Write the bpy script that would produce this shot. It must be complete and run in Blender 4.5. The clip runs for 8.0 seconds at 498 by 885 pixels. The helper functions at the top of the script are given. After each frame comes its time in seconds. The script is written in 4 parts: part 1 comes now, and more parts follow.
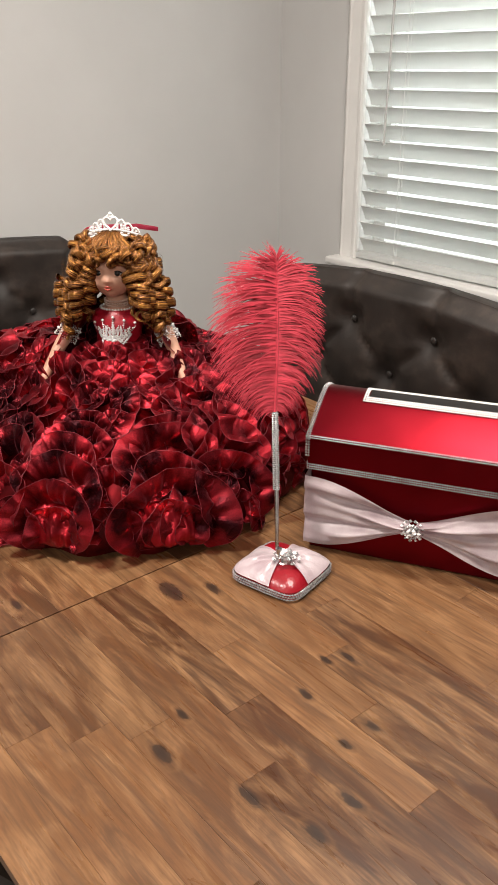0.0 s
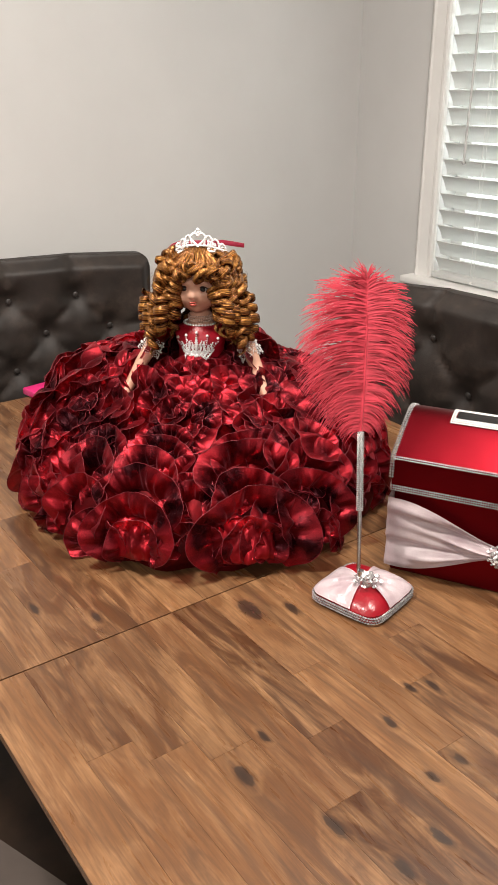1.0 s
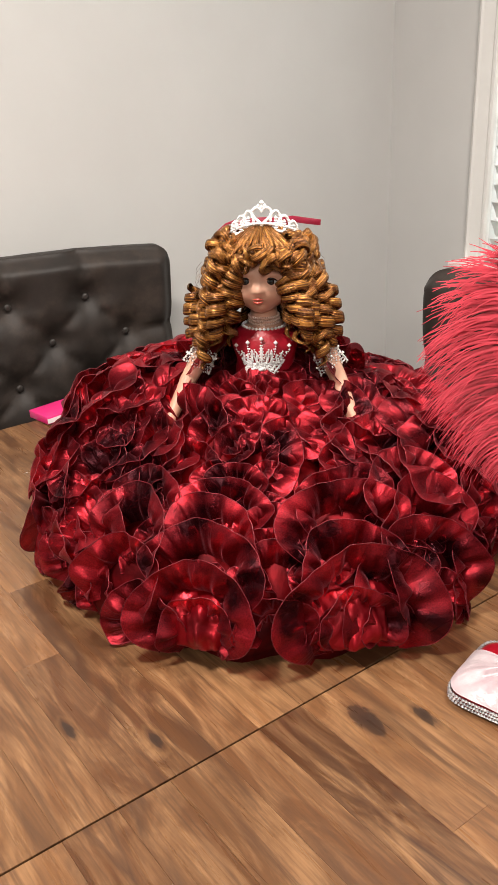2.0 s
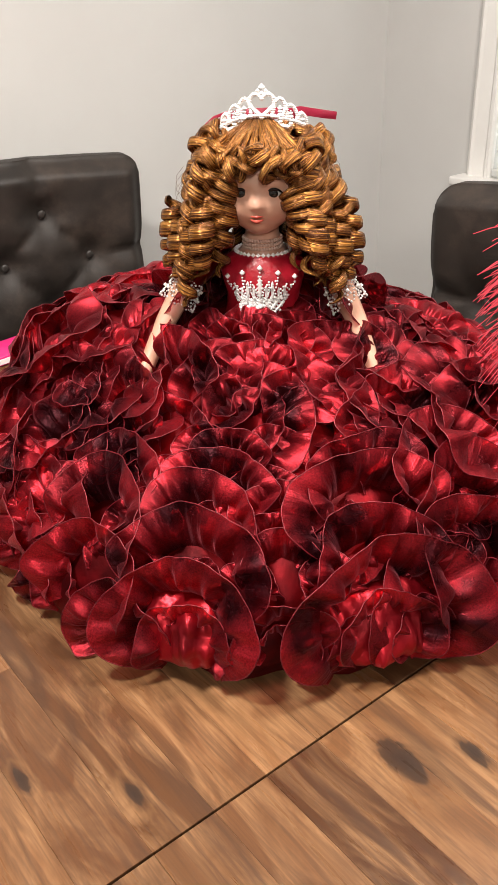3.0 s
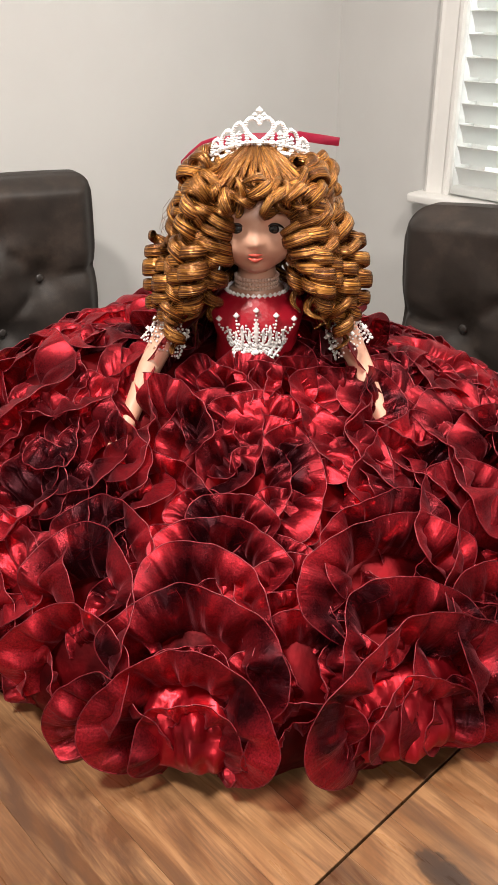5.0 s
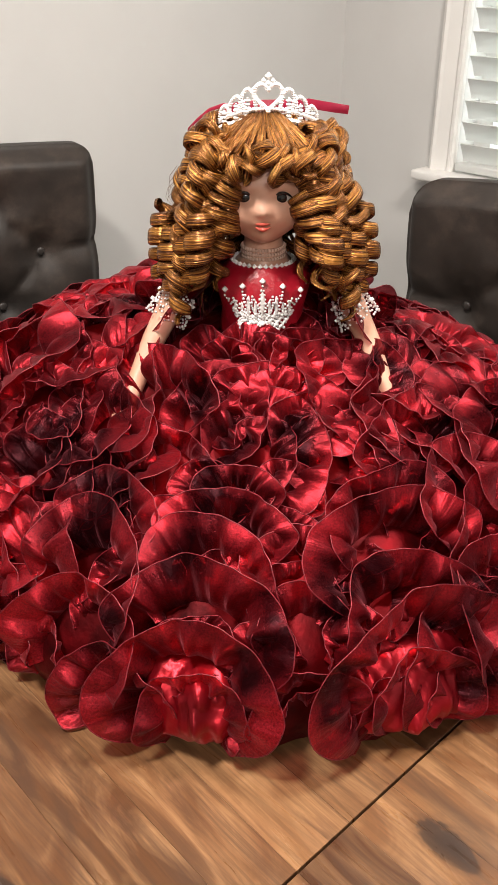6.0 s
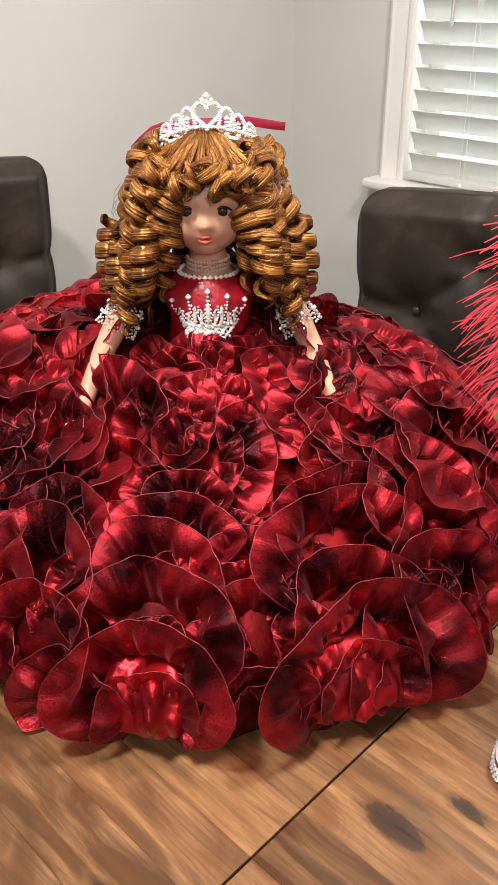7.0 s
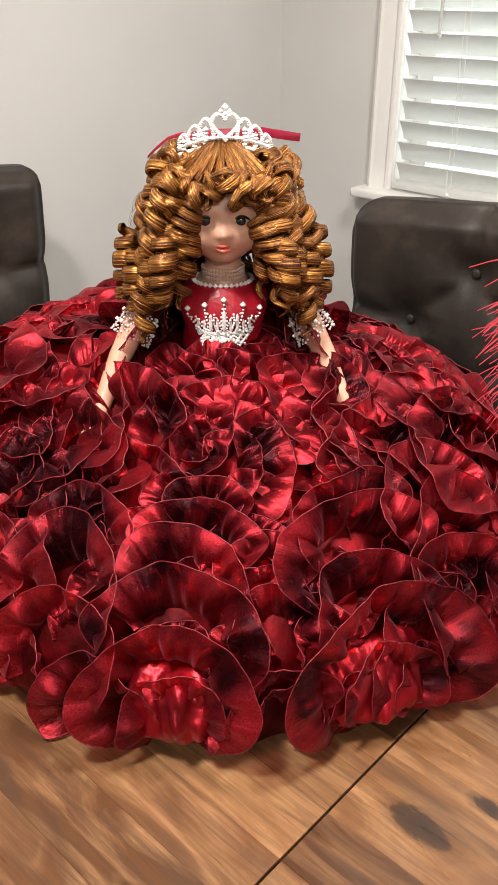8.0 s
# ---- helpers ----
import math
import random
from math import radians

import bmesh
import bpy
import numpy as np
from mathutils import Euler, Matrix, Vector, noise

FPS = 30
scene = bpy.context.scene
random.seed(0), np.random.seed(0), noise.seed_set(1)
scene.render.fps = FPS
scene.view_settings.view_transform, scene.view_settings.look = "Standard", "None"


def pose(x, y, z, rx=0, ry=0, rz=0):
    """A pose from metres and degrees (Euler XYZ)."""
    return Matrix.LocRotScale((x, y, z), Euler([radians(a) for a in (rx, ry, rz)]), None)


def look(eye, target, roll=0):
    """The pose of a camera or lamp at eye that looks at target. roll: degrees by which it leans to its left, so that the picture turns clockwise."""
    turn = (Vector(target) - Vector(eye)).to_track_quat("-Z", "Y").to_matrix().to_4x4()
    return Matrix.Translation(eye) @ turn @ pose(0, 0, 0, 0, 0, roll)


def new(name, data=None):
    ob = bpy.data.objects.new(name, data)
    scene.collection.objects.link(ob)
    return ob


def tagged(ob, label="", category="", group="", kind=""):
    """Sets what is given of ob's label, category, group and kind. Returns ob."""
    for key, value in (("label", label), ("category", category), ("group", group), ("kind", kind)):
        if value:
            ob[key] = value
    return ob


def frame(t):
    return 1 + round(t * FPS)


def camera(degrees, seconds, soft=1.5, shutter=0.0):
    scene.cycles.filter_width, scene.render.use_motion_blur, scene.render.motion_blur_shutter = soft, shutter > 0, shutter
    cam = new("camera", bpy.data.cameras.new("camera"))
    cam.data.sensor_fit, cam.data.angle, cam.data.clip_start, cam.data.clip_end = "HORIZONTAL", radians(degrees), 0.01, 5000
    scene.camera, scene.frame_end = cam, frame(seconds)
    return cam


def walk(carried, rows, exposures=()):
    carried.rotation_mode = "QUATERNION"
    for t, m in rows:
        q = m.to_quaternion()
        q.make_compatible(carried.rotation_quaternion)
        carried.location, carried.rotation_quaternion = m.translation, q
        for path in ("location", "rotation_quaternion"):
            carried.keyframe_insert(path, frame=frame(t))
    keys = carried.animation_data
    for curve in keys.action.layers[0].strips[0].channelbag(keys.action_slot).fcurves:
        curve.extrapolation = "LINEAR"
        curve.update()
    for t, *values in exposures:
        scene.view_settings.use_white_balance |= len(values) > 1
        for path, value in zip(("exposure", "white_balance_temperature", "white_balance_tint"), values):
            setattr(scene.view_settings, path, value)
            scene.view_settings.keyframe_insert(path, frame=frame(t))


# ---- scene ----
cam = camera(33.6, 8.0)
PATH = [
    (0, (0.013, -0.002, 1.412), (1.175, 1.399, 0.583), -0.2),
    (0.5, (-0.002, 0.013, 1.408), (1.097, 1.473, 0.596), -0.4),
    (1, (-0.01, 0.029, 1.409), (1.053, 1.527, 0.618), -0.3),
    (1.5, (0.022, 0.168, 1.38), (1.064, 1.688, 0.603), -1.2),
    (1.7, (0.044, 0.244, 1.36), (1.095, 1.764, 0.594), -2.0),
    (2.8, (0.166, 0.503, 1.292), (1.25, 1.894, 0.348), -1.1),
    (3, (0.178, 0.52, 1.284), (1.25, 1.907, 0.32), -1.7),
    (3.5, (0.191, 0.578, 1.278), (1.306, 1.907, 0.285), -1.8),
    (4, (0.197, 0.616, 1.287), (1.366, 1.923, 0.326), -1.2),
    (4.5, (0.2, 0.626, 1.289), (1.396, 1.928, 0.353), -0.8),
    (6, (0.194, 0.634, 1.278), (1.374, 1.908, 0.286), 0.0),
    (6.5, (0.192, 0.62, 1.283), (1.4, 1.876, 0.301), -0.2),
    (7, (0.19, 0.605, 1.288), (1.432, 1.833, 0.312), -0.3),
    (7.5, (0.175, 0.617, 1.29), (1.431, 1.836, 0.321), 0.1),
    (8, (0.16, 0.626, 1.291), (1.447, 1.818, 0.331), 0.3),
]
EXPOSURES = [(0.0, -0.08), (0.6, 0.02), (1.7, 0.10), (2.8, 0.36), (8.0, 0.33)]
walk(cam, [(t, look(eye, target, roll)) for t, eye, target, roll in PATH], EXPOSURES)

# ---- world and lights ----
world = bpy.data.worlds.new("sky")
scene.world = world
world.use_nodes = True
sky = world.node_tree.nodes.new("ShaderNodeTexSky")
sky.sky_type, sky.sun_disc = "NISHITA", False
sky.sun_elevation, sky.sun_rotation = radians(25), radians(200)
world.node_tree.links.new(sky.outputs[0], world.node_tree.nodes["Background"].inputs[0])
world.node_tree.nodes["Background"].inputs[1].default_value = 0.12


def lamp(name, eye, target, size, watts, colour):
    data = bpy.data.lights.new(name, "AREA")
    data.shape, data.size, data.energy, data.color = "DISK", size, watts, colour
    ob = new(name, data)
    ob.matrix_world = look(eye, target)
    return ob


WARM = (1.0, 0.92, 0.84)
lamp("ceiling_lamp", (-0.10, 1.00, 2.40), (-0.10, 1.00, 0), 0.26, 40, WARM)
lamp("table_lamp", (1.00, 0.62, 2.42), (1.00, 0.62, 0), 0.34, 28, WARM)
lamp("room_lamp", (-1.1, -1.3, 2.42), (-1.1, -1.3, 0), 0.5, 58, WARM)
lamp("window_daylight", (2.30, 1.23, 1.75), (1.98, 1.23, 1.45), 1.1, 20, (0.90, 1.0, 0.97))


# ---- materials ----
def material(name, colour, rough=0.5, metal=0.0, spec=0.5, **more):
    m = bpy.data.materials.new(name)
    m.use_nodes = True
    b = m.node_tree.nodes["Principled BSDF"]
    b.inputs["Base Color"].default_value = (*colour, 1)
    b.inputs["Roughness"].default_value = rough
    b.inputs["Metallic"].default_value = metal
    b.inputs["Specular IOR Level"].default_value = spec
    for key, value in more.items():
        b.inputs[key.replace("_", " ")].default_value = value
    return m


def node(m, kind, **values):
    n = m.node_tree.nodes.new(kind)
    for key, value in values.items():
        n.inputs[key].default_value = value
    return n


def wire(m, a, b):
    m.node_tree.links.new(a, b)


def bsdf(m):
    return m.node_tree.nodes["Principled BSDF"]


def texture(m, scale, detail=4.0, rough=0.55, stretch=(1, 1, 1), coord="Object", kind="ShaderNodeTexNoise"):
    tc = node(m, "ShaderNodeTexCoord")
    mp = node(m, "ShaderNodeMapping")
    mp.inputs["Scale"].default_value = stretch
    wire(m, tc.outputs[coord], mp.inputs["Vector"])
    n = node(m, kind, Scale=scale)
    if kind == "ShaderNodeTexNoise":
        n.inputs["Detail"].default_value, n.inputs["Roughness"].default_value = detail, rough
    wire(m, mp.outputs[0], n.inputs["Vector"])
    return n


def ramp(m, source, stops):
    r = node(m, "ShaderNodeValToRGB")
    el = r.color_ramp.elements
    while len(el) < len(stops):
        el.new(0.5)
    for e, (p, c) in zip(el, stops):
        e.position, e.color = p, (*c, 1) if len(c) == 3 else c
    wire(m, source, r.inputs["Fac"])
    return r


def bump(m, height, strength=0.2, distance=0.002, chain=None):
    b = node(m, "ShaderNodeBump", Strength=strength, Distance=distance)
    wire(m, height, b.inputs["Height"])
    if chain:
        wire(m, chain.outputs[0], b.inputs["Normal"])
    wire(m, b.outputs[0], bsdf(m).inputs["Normal"])
    return b


def mottled(name, dark, light, scale, rough=0.5, bump_scale=0, bump_strength=0.2, bump_distance=0.002, **more):
    m = material(name, light, rough, **more)
    n = texture(m, scale)
    r = ramp(m, n.outputs["Fac"], [(0.3, dark), (0.7, light)])
    wire(m, r.outputs[0], bsdf(m).inputs["Base Color"])
    if bump_scale:
        bump(m, texture(m, bump_scale).outputs["Fac"], bump_strength, bump_distance)
    return m


M_WALL = mottled("grey_paint", (0.56, 0.555, 0.545), (0.60, 0.595, 0.585), 3.0, 0.6, 260, 0.25, 0.0006)
M_CEIL = mottled("ceiling_paint", (0.74, 0.73, 0.71), (0.8, 0.79, 0.77), 2.0, 0.8, 120, 0.3, 0.001)
M_TRIM = mottled("white_trim_paint", (0.74, 0.73, 0.71), (0.8, 0.79, 0.77), 8.0, 0.35, 90, 0.08, 0.0005)
M_SLAT = mottled("white_slat", (0.72, 0.73, 0.72), (0.78, 0.78, 0.77), 12.0, 0.4, 200, 0.1, 0.0004)
slat_glow = node(M_SLAT, "ShaderNodeBsdfTranslucent", Color=(0.80, 0.81, 0.79, 1))
slat_mix = node(M_SLAT, "ShaderNodeMixShader", Fac=0.30)
wire(M_SLAT, bsdf(M_SLAT).outputs[0], slat_mix.inputs[1])
wire(M_SLAT, slat_glow.outputs[0], slat_mix.inputs[2])
wire(M_SLAT, slat_mix.outputs[0], M_SLAT.node_tree.nodes["Material Output"].inputs["Surface"])
M_OUTSIDE = material("hazy_daylight", (0.8, 0.85, 0.85), 1.0)
bsdf(M_OUTSIDE).inputs["Emission Color"].default_value = (0.90, 1.0, 0.97, 1)
bsdf(M_OUTSIDE).inputs["Emission Strength"].default_value = 1.6
M_CORD = material("white_cord", (0.8, 0.8, 0.78), 0.6)
M_WAND = material("clear_plastic_wand", (0.75, 0.74, 0.72), 0.12, **{"Transmission_Weight": 0.5})
M_GLASS = material("window_glass", (1, 1, 1), 0.02, **{"Transmission_Weight": 1.0})
M_FLOOR = mottled("dark_floor_wood", (0.03, 0.017, 0.01), (0.07, 0.04, 0.024), 9.0, 0.4, 60, 0.2, 0.001)
M_GAP = material("table_core", (0.012, 0.008, 0.006), 0.8)
M_LEGWOOD = mottled("dark_wood_leg", (0.03, 0.017, 0.01), (0.06, 0.035, 0.02), 30.0, 0.4)


def leather():
    m = material("dark_leather", (0.03, 0.025, 0.022), 0.5, spec=0.42)
    a = texture(m, 6.5, 7, 0.72)
    r = ramp(m, a.outputs["Fac"], [(0.32, (0.010, 0.008, 0.007)), (0.52, (0.024, 0.018, 0.015)), (0.72, (0.060, 0.043, 0.034))])
    wire(m, r.outputs[0], bsdf(m).inputs["Base Color"])
    rr = ramp(m, a.outputs["Fac"], [(0.3, (0.50,) * 3), (0.7, (0.62,) * 3)])
    wire(m, rr.outputs[0], bsdf(m).inputs["Roughness"])
    g = bump(m, texture(m, 420, kind="ShaderNodeTexVoronoi").outputs["Distance"], 0.25, 0.0006)
    bump(m, texture(m, 16, 3).outputs["Fac"], 0.2, 0.004, g)
    return m


M_LEATHER = leather()
M_TAUPE = mottled("taupe_leather", (0.085, 0.068, 0.058), (0.13, 0.105, 0.092), 7.0, 0.5, 380, 0.2, 0.0006)
M_BUTTON = material("leather_button", (0.03, 0.026, 0.024), 0.3)

KNOTS = [(0.362, 0.564, 1.0), (0.397, 0.462, 0.9), (0.417, 0.388, 0.8), (0.563, 0.449, 0.8), (0.627, 0.548, 0.8), (0.541, 0.534, 0.7),
         (0.471, 0.393, 0.8), (0.540, 0.802, 1.7), (0.412, 0.598, 0.6), (0.361, 0.912, 0.8), (0.602, 0.562, 0.6), (0.589, 0.772, 0.9), (0.52, 0.45, 0.7), (0.80, 0.42, 0.9), (0.30, 0.98, 0.8)]


def wood():
    """Acacia boards: long streaks along y, dark knots at their own places, each board with its own tone."""
    m = material("acacia_wood", (0.2, 0.1, 0.05), 0.35, spec=0.4)
    geo = node(m, "ShaderNodeNewGeometry")
    info = node(m, "ShaderNodeObjectInfo")
    # knot mask from the boards' own places
    total = None
    for x, y, size in KNOTS:
        d = node(m, "ShaderNodeVectorMath")
        d.operation = "SUBTRACT"
        wire(m, geo.outputs["Position"], d.inputs[0])
        d.inputs[1].default_value = (x, y, 0.75)
        sc = node(m, "ShaderNodeVectorMath")
        sc.operation = "MULTIPLY"
        sc.inputs[1].default_value = (95 / size, 40 / size, 0)
        wire(m, d.outputs[0], sc.inputs[0])
        ln = node(m, "ShaderNodeVectorMath")
        ln.operation = "LENGTH"
        wire(m, sc.outputs[0], ln.inputs[0])
        if total is None:
            total = ln.outputs["Value"]
        else:
            mn = node(m, "ShaderNodeMath")
            mn.operation = "SMOOTH_MIN"
            mn.inputs[2].default_value = 0.3
            wire(m, total, mn.inputs[0])
            wire(m, ln.outputs["Value"], mn.inputs[1])
            total = mn.outputs[0]
    # per-board shift of the grain
    shift = node(m, "ShaderNodeCombineXYZ")
    mul = node(m, "ShaderNodeMath")
    mul.operation = "MULTIPLY"
    mul.inputs[1].default_value = 37.0
    wire(m, info.outputs["Random"], mul.inputs[0])
    wire(m, mul.outputs[0], shift.inputs[2])
    wire(m, mul.outputs[0], shift.inputs[1])
    add = node(m, "ShaderNodeVectorMath")
    wire(m, geo.outputs["Position"], add.inputs[0])
    wire(m, shift.outputs[0], add.inputs[1])

    def grain(stretch, scale, detail, distort=0.0, rough=0.6):
        mp = node(m, "ShaderNodeMapping")
        mp.inputs["Scale"].default_value = stretch
        wire(m, add.outputs[0], mp.inputs["Vector"])
        n = node(m, "ShaderNodeTexNoise", Scale=scale, Detail=detail, Roughness=rough, Distortion=distort)
        wire(m, mp.outputs[0], n.inputs["Vector"])
        return n.outputs["Fac"]

    def mix(fac, a, b, kind="MIX"):
        x = node(m, "ShaderNodeMixRGB")
        x.blend_type = kind
        for source, k in ((fac, 0), (a, 1), (b, 2)):
            if isinstance(source, (int, float)):
                x.inputs[k].default_value = source
            elif isinstance(source, tuple):
                x.inputs[k].default_value = (*source, 1)
            else:
                wire(m, source, x.inputs[k])
        return x.outputs[0]

    broad = grain((11, 3.2, 1), 1.9, 5, 1.4)
    streak = grain((34, 3.4, 1), 1.0, 6, 2.2)
    fine = grain((300, 14, 1), 1.0, 4, 0.8)
    tone = ramp(m, info.outputs["Random"], [(0.0, (0.058, 0.022, 0.0090)), (0.25, (0.180, 0.082, 0.034)), (0.5, (0.080, 0.031, 0.0125)), (0.75, (0.225, 0.108, 0.046)), (1.0, (0.066, 0.026, 0.0105))]).outputs[0]
    pale = mix(0.65, tone, (0.33, 0.180, 0.086))
    dark = mix(0.66, tone, (0.045, 0.022, 0.012))
    c = mix(ramp(m, broad, [(0.42, (0, 0, 0)), (0.66, (1, 1, 1))]).outputs[0], tone, pale)
    c = mix(ramp(m, streak, [(0.30, (1, 1, 1)), (0.50, (0, 0, 0))]).outputs[0], c, dark)
    c = mix(ramp(m, fine, [(0.35, (0.55,) * 3), (0.6, (0, 0, 0))]).outputs[0], c, dark)
    wob = node(m, "ShaderNodeMath")
    wob.operation = "MULTIPLY_ADD"
    wire(m, grain((40, 22, 1), 1.0, 4, 1.5), wob.inputs[0])
    wob.inputs[1].default_value = 1.15
    wire(m, total, wob.inputs[2])
    half = node(m, "ShaderNodeMath")
    half.operation = "MULTIPLY"
    half.inputs[1].default_value = 0.5
    wire(m, wob.outputs[0], half.inputs[0])
    ring = ramp(m, half.outputs[0], [(0.36, (0.97,) * 3), (0.56, (0.85,) * 3), (0.64, (0.25,) * 3), (0.80, (0, 0, 0))])
    halo = ramp(m, half.outputs[0], [(0.70, (0, 0, 0)), (0.86, (0.10,) * 3), (1.0, (0, 0, 0))])
    c = mix(halo.outputs[0], c, (0.36, 0.20, 0.085))
    c = mix(ring.outputs[0], c, (0.028, 0.016, 0.011))
    wire(m, c, bsdf(m).inputs["Base Color"])
    wire(m, ramp(m, streak, [(0.3, (0.38,) * 3), (0.7, (0.24,) * 3)]).outputs[0], bsdf(m).inputs["Roughness"])
    bump(m, fine, 0.3, 0.0006)
    return m


M_WOOD = wood()


def satin(name, dark, light, rough, wrinkle=0.004, scale=9.0, **more):
    m = material(name, light, rough, spec=0.5, **more)
    n = texture(m, scale, 3, 0.5)
    wire(m, ramp(m, n.outputs["Fac"], [(0.3, dark), (0.7, light)]).outputs[0], bsdf(m).inputs["Base Color"])
    f = bump(m, texture(m, 900, 2).outputs["Fac"], 0.12, 0.0003)
    if wrinkle:
        bump(m, texture(m, scale * 2.2, 3).outputs["Fac"], 0.4, wrinkle, f)
    return m


M_RED = satin("red_satin", (0.125, 0.002, 0.006), (0.16, 0.0035, 0.009), 0.34, 0.001, metal=0.93)
M_PIN = satin("red_satin_gathered", (0.22, 0.003, 0.009), (0.30, 0.005, 0.015), 0.3, 0.003, 30)
M_WHITE = satin("white_satin", (0.36, 0.27, 0.295), (0.54, 0.46, 0.48), 0.3, 0.005, 30)
# near-black colour for the shade inside the card slot
M_DARK = material("slot_shade", (0.006, 0.004, 0.004), 0.9)


def organza(name, dark, light, through_share, metal=0.8, veil=(0.50, 0.08, 0.10), sheen=(1.0, 0.22, 0.28), low=0.42):
    """Shot organza of crimson and black thread, a little sheer, with a soft metallic sheen and fine pleats that run
    from seam to hem. Broad dark and light patches paint the shade and shine of folds into the colour.
    """
    m = material(name, light, 0.33, metal=metal, spec=0.5)
    b = bsdf(m)
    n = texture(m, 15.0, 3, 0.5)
    weave = texture(m, 620, 3, 0.7)
    pleat = texture(m, 1.0, 3, 0.55, (120, 9, 1), "UV")
    # broad noise paints dark folds and lit patches into the base colour
    painted_sheen = ramp(m, n.outputs["Fac"], [(0.38, dark), (0.62, light)])
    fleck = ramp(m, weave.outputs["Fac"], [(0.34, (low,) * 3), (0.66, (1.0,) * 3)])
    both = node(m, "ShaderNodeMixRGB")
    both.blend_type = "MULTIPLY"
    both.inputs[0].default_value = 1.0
    wire(m, painted_sheen.outputs[0], both.inputs[1])
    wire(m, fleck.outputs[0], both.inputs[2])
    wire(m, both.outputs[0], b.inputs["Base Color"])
    b.inputs["Sheen Weight"].default_value = 0.35
    b.inputs["Sheen Roughness"].default_value = 0.35
    b.inputs["Sheen Tint"].default_value = (*sheen, 1)
    f = bump(m, weave.outputs["Fac"], 0.5, 0.0008)
    g = bump(m, pleat.outputs["Fac"], 0.55, 0.0045, f)
    bump(m, texture(m, 48, 2).outputs["Fac"], 0.25, 0.005, g)
    tr = node(m, "ShaderNodeBsdfTransparent")
    tr.inputs[0].default_value = (*veil, 1)
    mx = node(m, "ShaderNodeMixShader")
    mx.inputs[0].default_value = through_share
    out = m.node_tree.nodes["Material Output"]
    wire(m, b.outputs[0], mx.inputs[1])
    wire(m, tr.outputs[0], mx.inputs[2])
    wire(m, mx.outputs[0], out.inputs["Surface"])
    return m


# near-black and bright crimson stand for shaded and shining folds
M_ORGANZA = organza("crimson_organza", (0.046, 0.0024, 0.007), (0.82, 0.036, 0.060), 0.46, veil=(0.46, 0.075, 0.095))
M_SASH = organza("white_organza", (0.48, 0.375, 0.40), (0.72, 0.62, 0.64), 0.24, 0.0, (0.75, 0.62, 0.64), (1.0, 0.85, 0.88), 0.9)
M_SHEER = organza("sheer_crimson_organza", (0.05, 0.003, 0.007), (0.20, 0.010, 0.018), 0.55)
M_HEM = mottled("crimson_rolled_hem", (0.05, 0.002, 0.005), (0.27, 0.014, 0.026), 300, 0.45, metal=0.4)
M_PUFF = satin("bright_crimson_satin", (0.14, 0.003, 0.007), (0.42, 0.009, 0.020), 0.38, 0.004, 22, metal=0.75)
# crimson satin darkened to paint the shade in gaps between ruffles
M_UNDER = satin("shade_dark_underskirt", (0.03, 0.001, 0.002), (0.16, 0.0015, 0.005), 0.55, 0.003, 30, metal=0.85)
M_BODICE = satin("crimson_bodice", (0.30, 0.004, 0.014), (0.44, 0.009, 0.026), 0.38, 0.004, 40)
M_LACE = mottled("silver_lace", (0.62, 0.62, 0.62), (0.92, 0.91, 0.90), 420, 0.3, 500, 0.5, 0.001, metal=0.1)
M_STONE = mottled("rhinestone", (0.80, 0.80, 0.80), (0.97, 0.96, 0.95), 500, 0.10, metal=0.0)
M_TRIMSTONE = mottled("dark_rhinestone", (0.34, 0.34, 0.35), (0.95, 0.95, 0.95), 330, 0.15, metal=0.7)
M_SILVER = mottled("silver_metal", (0.5, 0.5, 0.52), (0.75, 0.75, 0.76), 90, 0.2, metal=1.0)
M_PEARL = material("pearl", (0.60, 0.42, 0.34), 0.25)
M_SKIN = mottled("painted_porcelain", (0.53, 0.28, 0.19), (0.66, 0.385, 0.28), 34, 0.36)
M_LIP = material("painted_lip", (0.50, 0.085, 0.060), 0.32)
M_EYE = material("dark_glass_eye", (0.012, 0.010, 0.009), 0.08)
M_SCLERA = material("white_glass_eye", (0.42, 0.40, 0.38), 0.12)
M_BROW = material("painted_brow", (0.14, 0.055, 0.020), 0.6)
M_RIBBON = satin("crimson_ribbon", (0.20, 0.004, 0.022), (0.30, 0.007, 0.038), 0.36, 0.001, 40)
M_PINK = material("magenta_card", (0.62, 0.02, 0.16), 0.35)
M_PAPER = material("white_print", (0.8, 0.76, 0.76), 0.5)
M_OCHRE = material("ochre_card", (0.55, 0.33, 0.10), 0.45)


def hair_material():
    m = material("auburn_hair", (0.3, 0.12, 0.03), 0.24, spec=0.8)
    a = texture(m, 1.0, 5, 0.66, (1.6, 26, 1), "UV")
    r = ramp(m, a.outputs["Fac"], [(0.32, (0.014, 0.0045, 0.001)), (0.49, (0.135, 0.042, 0.007)), (0.68, (0.88, 0.41, 0.082))])
    wire(m, r.outputs[0], bsdf(m).inputs["Base Color"])
    bsdf(m).inputs["Metallic"].default_value = 0.65
    bump(m, a.outputs["Fac"], 0.8, 0.0016)
    return m


M_HAIR = hair_material()


def feather_material():
    m = material("crimson_feather", (0.5, 0.02, 0.04), 0.55)
    n = texture(m, 60, 3)
    wire(m, ramp(m, n.outputs["Fac"], [(0.3, (0.40, 0.011, 0.030)), (0.7, (0.64, 0.040, 0.072))]).outputs[0], bsdf(m).inputs["Base Color"])
    bsdf(m).inputs["Sheen Weight"].default_value = 0.3
    return m


M_FEATHER = feather_material()


